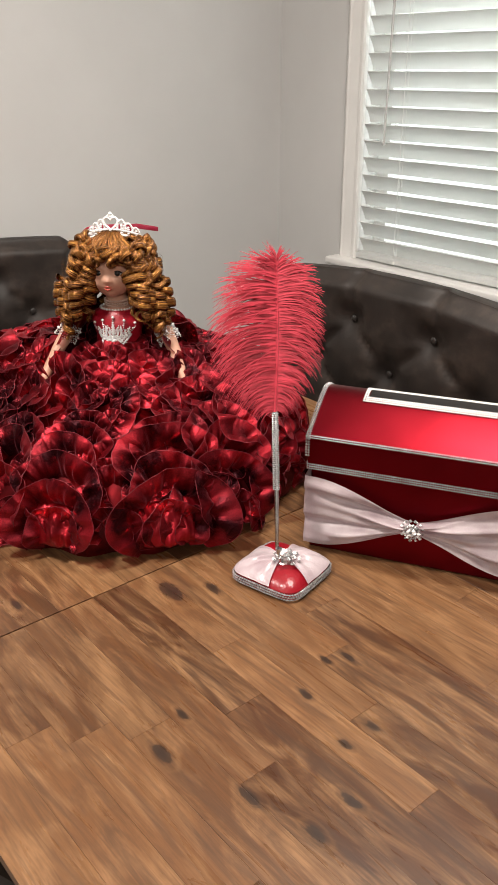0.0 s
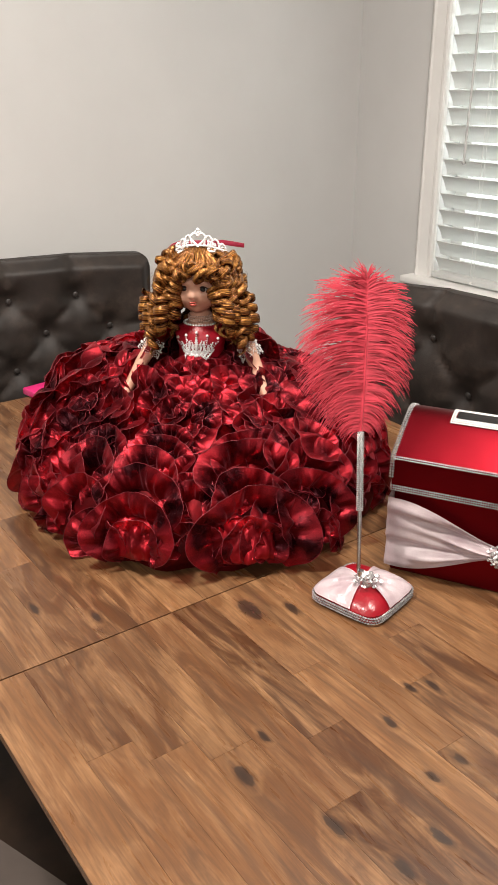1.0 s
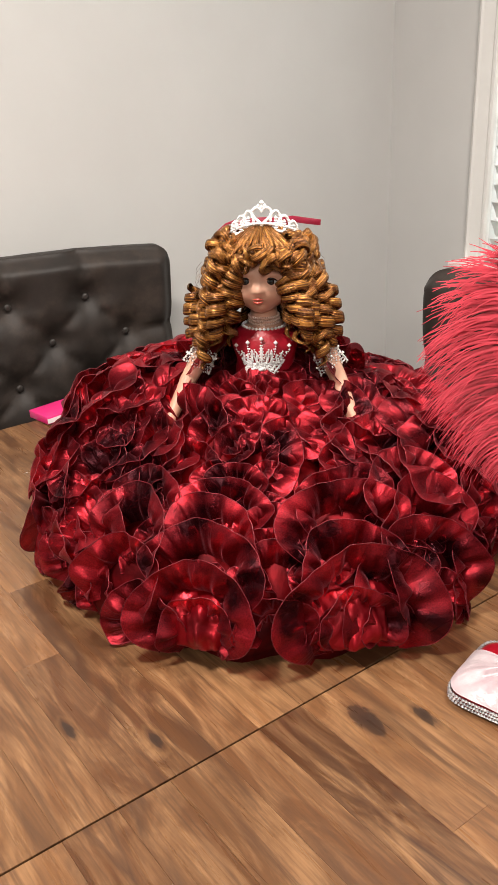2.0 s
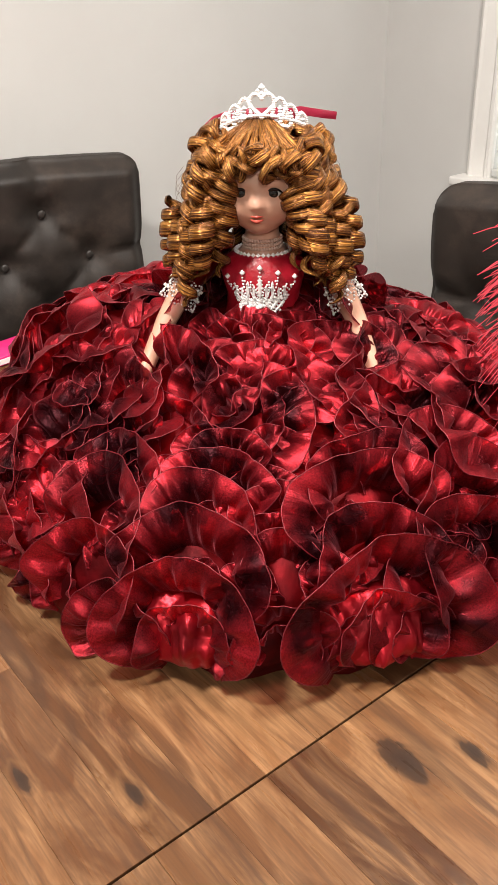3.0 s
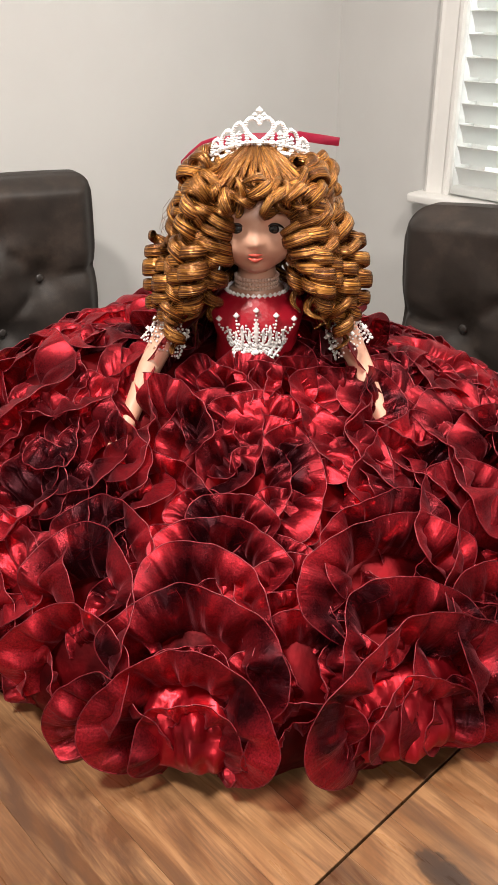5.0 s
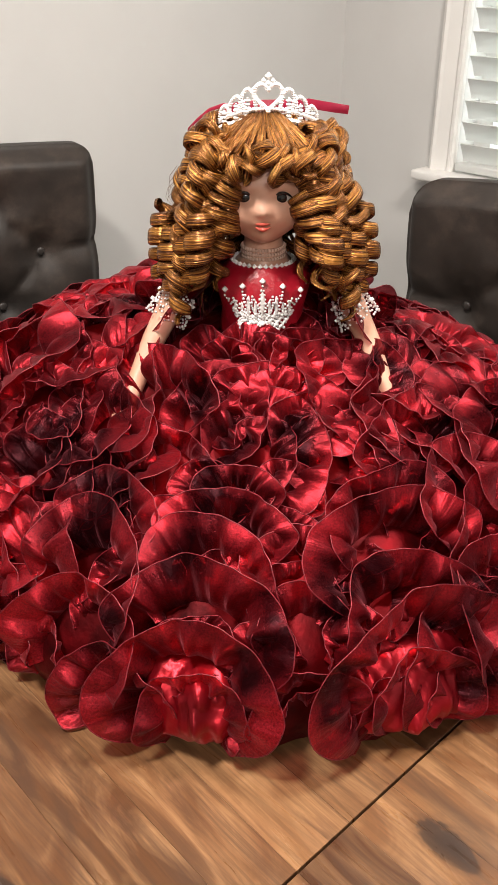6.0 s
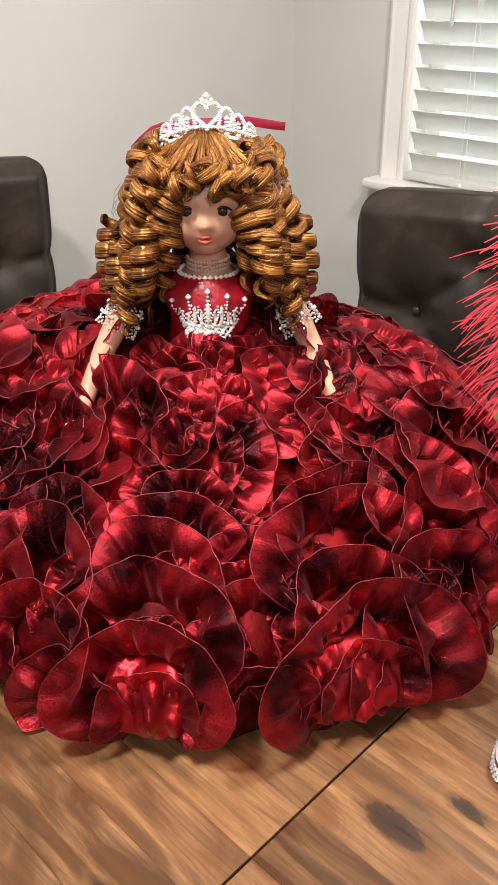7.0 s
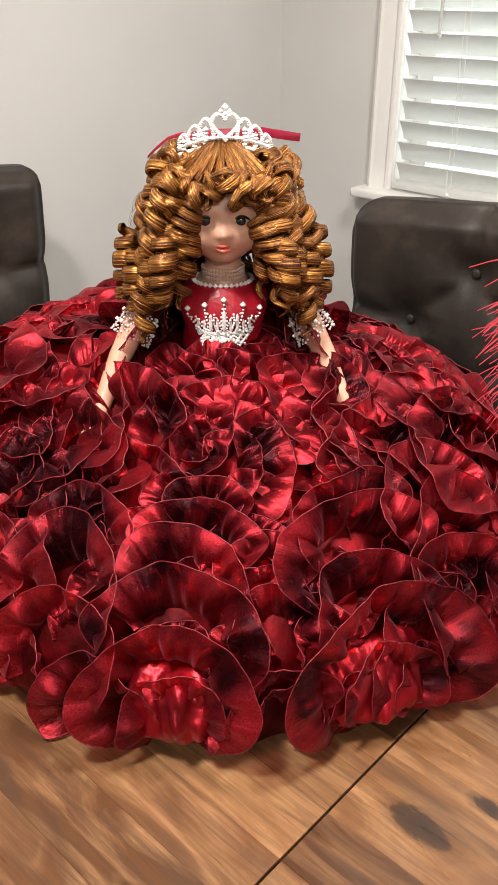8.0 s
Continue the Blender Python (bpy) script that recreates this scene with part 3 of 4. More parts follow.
def sash(u0, u1, seed):
    s = Shape()
    rows = []
    n, k = 40, 34
    rnd = random.Random(seed)
    ph = [rnd.uniform(0, 6) for _ in range(4)]
    for i in range(n + 1):
        u = u0 + (u1 - u0) * i / n
        q = abs(u)
        half = 0.009 + 0.046 * smooth_step(q * 1.1) ** 0.75
        row = []
        for j in range(k + 1):
            v = -1 + 2 * j / k
            fold = math.sin(v * 8 + ph[0] + q * 2.0) * 0.6 + math.sin(v * 15 + ph[1] - q * 3) * 0.35 + math.sin(v * 4 + q * 6 + ph[2]) * 0.5
            amp = 0.0040 + 0.0050 * math.sin(math.pi * min(1, q * 1.05)) + 0.002 * (1 - q)
            y = -0.0105 - 0.006 * math.exp(-(q / 0.25) ** 2) * (1 - v * v) - amp * fold * (1 - abs(v) ** 6)
            row.append(Vector((BL / 2 + u * (BL / 2 + 0.003), min(y, -0.0015), 0.069 + half * v - 0.006 * q * (1 - q))))
        rows.append(row)
    if abs(u0) > abs(u1):
        rows.insert(0, [Vector((-0.004, 0.012, p.z)) for p in rows[0]])
        rows.insert(0, [Vector((-0.0035, BD * 0.8, p.z)) for p in rows[0]])
    else:
        rows.append([Vector((BL + 0.004, 0.012, p.z)) for p in rows[-1]])
        rows.append([Vector((BL + 0.0035, BD * 0.8, p.z)) for p in rows[-1]])
    s.grid(rows)
    return s


part("sash", sash(-1.0, -0.03, 2), M_SASH, card_box, "gathered white satin sash")
part("sash", sash(0.03, 1.0, 5), M_SASH, card_box, "gathered white satin sash")


def brooch(centre, r, normal_y, seed, count=26):
    g = Shape()
    rnd = random.Random(seed)
    g.ball(centre, r * 0.45, 1, 10, 6)
    for k in range(count):
        ring = k % 3
        a = 2 * math.pi * k / count * 3.1 + ring
        rr = r * (0.28, 0.62, 0.95)[ring]
        dx, dz = math.cos(a) * rr, math.sin(a) * rr
        lift = r * (0.55, 0.42, 0.2)[ring] + rnd.uniform(0, 0.001)
        p = Vector(centre) + (Vector((dx, -lift, dz)) if normal_y else Vector((dx, dz, lift)))
        g.gem(p, r * (0.19, 0.17, 0.15)[ring] * rnd.uniform(0.7, 1.25), 0 if (k + ring) % 2 else 1)
    return g


part("brooch", brooch((BL / 2, -0.016, 0.069), 0.0165, True, 4, 60), [M_STONE, M_TRIMSTONE], card_box, "round rhinestone brooch", smooth=False)

# ---- pen holder and feather pen ----
holder = thing("pen_holder", pose(0.686, 0.736, 0.7515, 0, 0, 14), "square pen cushion in white and red satin with rhinestone edge", "pen holder")
HALF = 0.0535


def rounded_square(a, half, power=5.0):
    c, s_ = math.cos(a), math.sin(a)
    r = half / (abs(c) ** power + abs(s_) ** power) ** (1 / power)
    return c * r, s_ * r


def cushion_height(q):
    return 0.011 + 0.016 * (1 - q ** 2.6) ** 0.7 - 0.006 * math.exp(-(q / 0.22) ** 2)


cush = Shape()
rows = []
for i in range(15):
    q = i / 14
    rows.append([Vector((*[c * max(q, 0.01) for c in rounded_square(2 * math.pi * j / 64, HALF)], cushion_height(min(q, 1)))) for j in range(64)])
cush.grid(rows[::-1], 0, True)
cush.cap([Vector((p.x, p.y, 0.0)) for p in rows[-1]][::-1])
cush.grid([[Vector((p.x, p.y, 0.0)) for p in rows[-1]], rows[-1]], 0, True)
part("cushion", cush, M_PIN, holder, "red satin cushion")


def holder_sash(mid, spread, seed):
    s = Shape()
    rnd = random.Random(seed)
    ph = rnd.uniform(0, 6)
    rows = []
    for i in range(15):
        q = 0.06 + 0.96 * i / 14
        row = []
        for j in range(41):
            v = -1 + j / 20
            a = mid + spread * v
            x, y = rounded_square(a, HALF + 0.0012)
            fold = 0.0026 * math.sin(v * 9 + ph + q * 2) + 0.0014 * math.sin(v * 17 + 2 * ph)
            row.append(Vector((x * q, y * q, cushion_height(min(q, 1.0)) + 0.0032 + fold * (1 - abs(v) ** 4) * (1.2 - q))))
        rows.append(row)
    s.grid(rows)
    return s


part("sash", holder_sash(radians(133), radians(62), 3), M_WHITE, holder, "gathered white satin sash")
part("sash", holder_sash(radians(313), radians(62), 8), M_WHITE, holder, "gathered white satin sash")
for k, zz in enumerate((0.0022, 0.0062, 0.0102)):
    tr = Shape()
    n = 118
    rnd = random.Random(k)
    for j in range(n):
        x, y = rounded_square(2 * math.pi * (j + 0.5 * (k % 2)) / n, HALF + 0.0022, 6)
        tr.gem((x, y, zz), 0.0021 * rnd.uniform(0.9, 1.1))
    part("edge_trim", tr, M_TRIMSTONE, holder, "silver rhinestone edging", smooth=False)
part("brooch", brooch((-0.005, -0.010, 0.029), 0.0195, False, 9, 66), [M_STONE, M_TRIMSTONE], holder, "rhinestone brooch", smooth=False)
cup = Shape()
cup.tube([(-0.0095, -0.001, 0.026), (-0.0085, 0.0, 0.046)], [0.0062, 0.0048], 14)
part("cup", cup, M_SILVER, holder)

PEN0, PEN1 = Vector((0.677, 0.7370, 0.785)), Vector((0.710, 0.782, 0.981))
pen = thing("feather_pen", Matrix.Translation(PEN0), "crimson ostrich feather pen with a rhinestone grip standing in its holder", "pen")
axis = (PEN1 - PEN0)
point = Shape().tube([axis * 0.0, axis * 0.06, axis * 0.46], [0.0018, 0.0028, 0.0034], 10)
part("shaft", point, M_SILVER, pen, "silver metal shaft")
grip = Shape()
grip.tube([axis * 0.455, axis * 1.0], 0.0036, 10, 1)
side = axis.orthogonal().normalized()
other = axis.normalized().cross(side)
for i in range(40):
    for k in range(9):
        a = 2 * math.pi * (k + 0.5 * (i % 2)) / 9
        grip.gem(axis * (0.46 + 0.535 * (i + 0.5) / 40) + (side * math.cos(a) + other * math.sin(a)) * 0.0039, 0.0014)
part("grip", grip, [M_TRIMSTONE, M_SILVER], pen, "rhinestone covered grip", smooth=False)
quill_top = Vector((0.743, 0.819, 1.184)) - PEN0
bend = [axis * 1.0, axis.lerp(quill_top, 0.3) + Vector((0.003, 0, 0)), axis.lerp(quill_top, 0.65) + Vector((0.003, 0, 0.0)), quill_top]
part("quill", Shape().tube(bend, [0.0022, 0.0018, 0.0012, 0.0005], 8), M_FEATHER, pen)


def barbs(side_sign, seed):
    s = Shape()
    rnd = random.Random(seed)
    right = Vector((0.765, -0.645, 0)) * side_sign
    away = Vector((0.645, 0.765, 0))
    up = (quill_top - axis).normalized()
    for k in range(860):
        q = (k + rnd.random()) / 860
        root = axis.lerp(quill_top, q) + Vector((0.003, 0, 0)) * math.sin(math.pi * q)
        reach = ((0, 0.016), (0.15, 0.040), (0.4, 0.068), (0.7, 0.074), (0.86, 0.060), (1, 0.024)) if side_sign > 0 else ((0, 0.024), (0.15, 0.060), (0.4, 0.100), (0.7, 0.106), (0.86, 0.078), (1, 0.026))
        full = float(np.interp(q, [p_[0] for p_ in reach], [p_[1] for p_ in reach]))
        length = full * rnd.uniform(0.72, 1.04) * (1.0 if rnd.random() < 0.66 else rnd.uniform(0.10, 0.5))
        lift = 0.30 + 0.55 * max(0, q - 0.7) / 0.3 + rnd.uniform(-0.12, 0.12)
        depth = rnd.gauss(-0.04, 0.17)
        droop = rnd.uniform(0.40, 0.95) * (1.15 - q * 0.6)
        clump = 0.004 * math.sin(q * 95 + side_sign * 2)
        left_pts, right_pts = [], []
        for i in range(8):
            a = i / 7
            p = root + right * (length * a * (1 - 0.12 * a * a) * (1 - 0.75 * smooth_step((q - 0.86) / 0.14))) + up * (lift * length * a + clump * a) - Vector((0, 0, 1)) * (droop * length * a * a) + away * (depth * length * (a + 0.3 * a * a))
            w = 0.00105 * (1 - 0.75 * a)
            left_pts.append(p + Vector((0, 0, w)) + away * w * 0.4)
            right_pts.append(p - Vector((0, 0, w)) - away * w * 0.4)
        s.grid([left_pts, right_pts])
    return s


for sign, seed in ((1, 11), (-1, 12)):
    ob = part("vane", barbs(sign, seed), M_FEATHER, pen)
    tagged(ob, "soft crimson feather barbs", kind="stuff")

# ---- packet ----
packet = thing("paper_packet", pose(0.712, 1.800, 0.7515, 0, 0, 9), "magenta and white printed card packet lying on the table", "packet")
part("wrapper", brick_box((-0.095, -0.03, 0.0), (0.095, 0.035, 0.016)), M_PINK, packet, bevel=0.002)
lab = Shape().box((-0.095, -0.0312, 0.003), (0.09, -0.0302, 0.012))
part("printed_band", lab, M_PAPER, packet, "white printed band", smooth=False)
ov = Shape().cap([Vector((0.055 + 0.032 * math.cos(a), -0.004 + 0.016 * math.sin(a), 0.0164)) for a in np.linspace(0, 2 * math.pi, 25)[:-1]])
part("printed_badge", ov, M_PAPER, packet, "white oval badge", smooth=False)
part("flap", brick_box((0.02, 0.012, 0.0162), (0.092, 0.034, 0.018)), M_OCHRE, packet, "ochre card flap", smooth=False)

# ---- doll ----
DOLL = pose(0.694, 1.155, TABLE_Z + 0.001, 0, 0, -44.4)


def doll_mesh():
    """One mesh: head, neck, arms and a wig of ringlets. Front is -y; 0 skin, 1 hair, 2 lip, 3 iris, 4 white of the eye, 5 brow."""
    s = Shape()
    hc = Vector((0, -0.020, 0.3685))
    rows = []
    for i in range(49):
        a = math.pi * i / 48
        row = []
        for j in range(64):
            b = 2 * math.pi * j / 64
            d = Vector((math.sin(a) * math.cos(b), math.sin(a) * math.sin(b), math.cos(a)))
            p = Vector((d.x * 0.0405, d.y * 0.0360, d.z * 0.0425))
            p.x *= 1 - 0.26 * smooth_step((-p.z - 0.016) / 0.030)
            if d.y < 0:
                fx, fz = p.x, p.z
                p.y -= 0.0058 * math.exp(-(fx / 0.0048) ** 2 - ((fz + 0.0095) / 0.0045) ** 2)
                p.y -= 0.0010 * math.exp(-(fx / 0.0040) ** 2 - ((fz + 0.003) / 0.008) ** 2)
                p.y -= 0.0022 * math.exp(-(fx / 0.0085) ** 2 - ((fz + 0.0205) / 0.0045) ** 2)
                p.y -= 0.0042 * math.exp(-(fx / 0.0100) ** 2 - ((fz + 0.036) / 0.0065) ** 2)
                p.y += 0.0012 * math.exp(-(fx / 0.010) ** 2 - ((fz + 0.0272) / 0.0025) ** 2)
                for sx in (-1, 1):
                    p.y += 0.0046 * math.exp(-((fx - sx * 0.0145) / 0.0080) ** 2 - ((fz - 0.0015) / 0.0050) ** 2)
                    p.y -= 0.0030 * math.exp(-((fx - sx * 0.0195) / 0.0105) ** 2 - ((fz + 0.0155) / 0.0105) ** 2)
                    p.y -= 0.0016 * math.exp(-((fx - sx * 0.0140) / 0.0100) ** 2 - ((fz - 0.0105) / 0.0040) ** 2)
                    p.y -= 0.0016 * math.exp(-((fx - sx * 0.0036) / 0.0022) ** 2 - ((fz + 0.0110) / 0.0026) ** 2)
            row.append(hc + p)
        rows.append(row)
    s.grid(rows, 0, True)
    for sx in (-1, 1):
        s.ball(hc + Vector((sx * 0.0150, -0.0280, 0.0005)), 0.0062, 4, 18, 12, (1.15, 0.55, 0.70))
        s.ball(hc + Vector((sx * 0.0146, -0.0300, 0.0006)), 0.0048, 3, 16, 10, (1.0, 0.50, 0.92))
        lash = [hc + Vector((sx * (0.0150 + 0.0080 * u), -0.0322 + 0.0034 * u * u + (0.001 if u > 0 else 0) * u, 0.0052 - 0.0042 * u * u)) for u in np.linspace(-1, 1, 9)]
        s.tube(lash, [0.0005, 0.0008, 0.0011, 0.0012, 0.0013, 0.0013, 0.0012, 0.0010, 0.0006], 6, 3)
        brow = [hc + Vector((sx * (0.0150 + 0.0085 * u), -0.0338 + 0.0050 * u * u, 0.0125 + 0.0016 * (1 - u * u))) for u in np.linspace(-1, 1, 7)]
        s.tube(brow, [0.0003, 0.0006, 0.0008, 0.0008, 0.0007, 0.0005, 0.0002], 6, 5)
    for dz, r, up in ((-0.0196, 0.0015, 1), (-0.0222, 0.0020, -1)):
        pts = [hc + Vector((x, -0.0374 + 70 * x * x, dz + 0.0008 * up * (1 - (x / 0.006) ** 2) + 14 * x * x)) for x in np.linspace(-0.0058, 0.0058, 11)]
        s.tube(pts, [r * (0.25 + 0.75 * (1 - abs(k - 5) / 5)) for k in range(11)], 8, 2)
    s.tube([(0, 0.000, 0.285), (0, -0.003, 0.3035), (0, -0.004, 0.3100), (0, -0.007, 0.325), (0, -0.010, 0.36)], [0.0280, 0.0255, 0.0185, 0.0165, 0.0150], 24, 0)
    # arms and plain mitten-like palms
    for sx in (-1, 1):
        pts = [Vector((sx * 0.050, 0.002, 0.300)), Vector((sx * 0.078, -0.006, 0.275)), Vector((sx * 0.098, -0.028, 0.243)), Vector((sx * 0.112, -0.052, 0.216)), Vector((sx * 0.119, -0.066, 0.204))]
        sink = Vector((0, 0, 0.026 if sx > 0 else 0.012))
        pts = [p - sink * (i / 4) ** 1.3 for i, p in enumerate(pts)]
        s.tube(pts, [0.014, 0.0125, 0.0105, 0.0085, 0.0080], 14, 0)
        s.ball((sx * 0.1215, -0.072, 0.1985 - sink.z), 0.0115, 0, 14, 8, (0.9, 1.15, 0.62))
        for k in range(4):
            s.tube([(sx * (0.114 + 0.005 * k), -0.078, 0.197 - sink.z), (sx * (0.1142 + 0.0050 * k), -0.086, 0.191 - sink.z), (sx * (0.1145 + 0.0046 * k), -0.091, 0.184 - sink.z)], [0.0036, 0.0033, 0.0022], 7, 0)

    # scalp hair, combed from the parting
    def strand_uv(i, j):
        return (i / 12, j / 40)

    rows = []
    for i in range(17):
        a = radians(3 + 112 * i / 16)
        row = []
        for j in range(64):
            b = 2 * math.pi * j / 64
            front = max(0.0, -math.sin(b))
            aa = a * (1 - 0.40 * front ** 2)
            d = Vector((math.sin(aa) * math.cos(b), math.sin(aa) * math.sin(b), math.cos(aa)))
            wob = 0.0016 * noise.noise(Vector((j * 0.9, i * 0.2, 3)))
            row.append(hc + Vector((0, 0.006, 0.013)) + Vector((d.x * (0.046 + wob), d.y * (0.043 + wob), d.z * (0.0465 + wob))))
        rows.append(row)
    s.grid(rows, 1, True, lambda i, j: (i / 16 * 1.2, j / 64 * 3.0))
    rnd = random.Random(21)

    def ringlet(start, end, bulge, radius, turns, wide, hand, taper=0.8, hang=False):
        """A ribbon of hair wound round a bent axis."""
        start, end = Vector(start), Vector(end)
        mid = (start + end) / 2 + Vector(bulge) if hang is False else Vector((end.x * 1.03, end.y * 1.0, start.z * 0.75 + end.z * 0.25)) + Vector(bulge)
        n = int(turns * 15)
        rows_, base = [], None
        jig = rnd.uniform(0, 50)
        swell = rnd.uniform(0.9, 1.25)
        for i in range(n + 1):
            q = i / n
            p = start * (1 - q) ** 2 + mid * 2 * q * (1 - q) + end * q * q
            p = p + noise.noise_vector(Vector((jig, q * 2.0, jig * 0.7))) * 0.012 * q
            d = ((mid - start) * (1 - q) + (end - mid) * q).normalized()
            if base is None:
                base = d.orthogonal().normalized()
            base = (base - d * base.dot(d)).normalized()
            other = d.cross(base)
            ang = hand * 2 * math.pi * turns * q
            out = base * math.cos(ang) + other * math.sin(ang)
            rr = radius * swell * (0.75 + 0.35 * math.sin(math.pi * min(1, q * 1.3))) * (1 - (1 - taper) * q)
            c = p + out * rr
            w = wide * (1 if q < 0.8 else max(0.12, 1 - (q - 0.8) * 4.4)) * (0.4 + 0.6 * min(1, q * 6)) * (1 + 0.18 * math.sin(q * 17 + jig))
            th = 0.0042 * (0.35 + 0.65 * math.sin(math.pi * min(1.0, 0.08 + q * 0.92)) ** 0.4)
            lean = d * 0.92 + (base * -math.sin(ang) + other * math.cos(ang)) * 0.15
            rows_.append([c + lean * (w * math.cos(2 * math.pi * k / 10)) + out * (th * math.sin(2 * math.pi * k / 10) + 0.0006 * math.cos(4 * math.pi * k / 10)) for k in range(10)])
        off = rnd.uniform(0, 9)
        s.grid(rows_, 1, True, lambda i, j: (off + i * 0.03, off + abs((j % 10) - 5) / 5.0 * 0.7))
        s.cap(rows_[-1], 1)

    # fat barrel ringlets round the sides and back, long ones below and short ones above
    for z0, z1, r0, r1, rad, count in ((0.372, 0.284, 0.040, 0.066, 0.0092, 15), (0.380, 0.300, 0.041, 0.080, 0.0098, 19), (0.390, 0.322, 0.042, 0.078, 0.0096, 18), (0.400, 0.350, 0.042, 0.066, 0.0090, 17), (0.410, 0.378, 0.040, 0.056, 0.0084, 15)):
        for k in range(count):
            b = radians(-54 + 288 * (k + 0.5 + rnd.uniform(-0.35, 0.35)) / count)
            c, sn = math.cos(b), math.sin(b)
            zz = z1 + rnd.uniform(-0.014, 0.020)
            rb = r1 * rnd.uniform(0.80, 1.05) * (1.0 - 0.22 * max(0, sn)) * (1.0 - 0.20 * max(0, -sn))
            pitch = rnd.uniform(0.0150, 0.0230)
            ringlet((c * r0, hc.y + 0.008 + sn * r0, z0 + rnd.uniform(-0.008, 0.008)), (c * rb * 1.04, hc.y + 0.012 + sn * rb * 0.85, zz), (rnd.uniform(-0.007, 0.007), rnd.uniform(-0.007, 0.007), 0.004), rad * rnd.uniform(0.75, 1.22), max(2.0, (z0 - zz) * 1.15 / pitch), pitch * rnd.uniform(0.28, 0.42), rnd.choice((-1, 1)), 0.7, hang=True)
    # ringlets that frame the face and fall in front of the shoulders
    for sx in (-1, 1):
        for k in range(5):
            z = 0.410 - 0.015 * k
            ringlet((sx * (0.034 + 0.003 * k), -0.040 + 0.003 * k, z), (sx * (0.054 + 0.005 * k + rnd.uniform(-0.004, 0.004)), -0.044 + rnd.uniform(-0.006, 0.008), z - 0.044 - 0.010 * k), (sx * 0.014, -0.010, 0.004), 0.0084 * rnd.uniform(0.8, 1.2), 3.0 + 0.5 * k, 0.0066, sx)
        for k in range(4):
            z = (0.322, 0.312, 0.306, 0.316)[k]
            x = (0.052, 0.064, 0.078, 0.090)[k]
            ringlet((sx * x * 0.92, -0.046 + 0.008 * k, z + 0.042), (sx * (x + rnd.uniform(-0.004, 0.004)), -0.052 + 0.010 * k, z - 0.030 + rnd.uniform(-0.010, 0.008)), (sx * 0.004, -0.008, 0), 0.0102 * rnd.uniform(0.88, 1.15), 5.0, 0.0075, -sx, 0.75)
    # hair combed forward over the brow, ending in short rolled curls
    for k in range(58):
        x = -0.040 + 0.080 * (k + rnd.uniform(-0.4, 0.4)) / 57
        lift, drift = rnd.uniform(0, 0.004), rnd.uniform(-0.004, 0.008) * (1 if x > 0 else -1)
        low = rnd.uniform(0.0, 0.008)
        pts = [Vector((x * 0.25, -0.020, 0.4255 + lift)), Vector((x * 0.70, -0.042 + 5 * x * x, 0.4195 + lift - 3 * x * x)), Vector((x * 1.0 + drift * 0.5, -0.054 + 11 * x * x, 0.4090 + lift - 6 * x * x)), Vector((x * 1.15 + drift, -0.058 + 13 * x * x, 0.4000 + low - 7 * x * x))]
        rows_ = []
        wide, off = rnd.uniform(0.0012, 0.0026), rnd.uniform(0, 9)
        for q in np.linspace(0, 1, 12):
            c_ = pts[0] * (1 - q) ** 3 + pts[1] * 3 * q * (1 - q) ** 2 + pts[2] * 3 * q * q * (1 - q) + pts[3] * q ** 3
            thin = wide * (1 - 0.6 * q ** 3)
            rows_.append([c_ + Vector((thin * math.cos(2 * math.pi * m_ / 8), 0, 0)) + Vector((0, -0.55, 0.8)) * (0.0015 * math.sin(2 * math.pi * m_ / 8)) for m_ in range(8)])
        s.grid(rows_, 1, True, lambda i, j: (off + i * 0.06, off + abs((j % 8) - 4) / 4.0 * 0.35))
    for k in range(13):
        x = -0.039 + 0.0065 * k + rnd.uniform(-0.002, 0.002)
        side_way = 1 if x > 0 else -1
        y, z = -0.0590 + 13 * x * x + rnd.uniform(-0.003, 0.002), 0.3960 - 8 * x * x + rnd.uniform(-0.008, 0.006) + (0.005 if abs(x) < 0.008 else 0)
        ringlet((x * 1.08 - side_way * 0.005, y, z + 0.007), (x * 1.20 + side_way * 0.009, y - 0.001, z - rnd.uniform(0.004, 0.012)), (0, -0.005, 0.0), 0.0060 * rnd.uniform(0.75, 1.25), rnd.uniform(1.4, 2.2), 0.0052, 1 if k % 2 else -1, 0.8)
    for k in range(24):
        b = radians(-38 + 256 * (k + 0.5) / 24)
        c, sn = math.cos(b), math.sin(b)
        z = 0.398 + rnd.uniform(-0.014, 0.012)
        ringlet((c * 0.042, hc.y + 0.006 + sn * 0.040, z + 0.010), (c * rnd.uniform(0.050, 0.064), hc.y + 0.006 + sn * 0.056, z - 0.016), (c * 0.012, sn * 0.012, 0.012), 0.0084 * rnd.uniform(0.75, 1.2), rnd.uniform(1.8, 2.8), 0.0066, rnd.choice((-1, 1)))
    # stray single hairs
    for k in range(90):
        b = radians(rnd.uniform(-50, 230))
        c, sn = math.cos(b), math.sin(b)
        z = rnd.uniform(0.29, 0.39)
        p = Vector((c * 0.074, hc.y + 0.01 + sn * 0.064, z))
        pts = [p + Vector((c, sn, 0)) * (0.009 * math.sin(q * 3)) + Vector((-sn, c, 0)) * (0.012 * q) - Vector((0, 0, 0.022 * q)) for q in (0, 0.3, 0.6, 1.0)]
        s.tube(pts, [0.00018, 0.00018, 0.00014, 0.00008], 3, 1, caps=False)
    return s


doll = part("doll", doll_mesh(), [M_SKIN, M_HAIR, M_LIP, M_EYE, M_SCLERA, M_BROW])
doll.matrix_world = DOLL
tagged(doll, "porcelain doll with long auburn ringlets seated on the table", "doll")


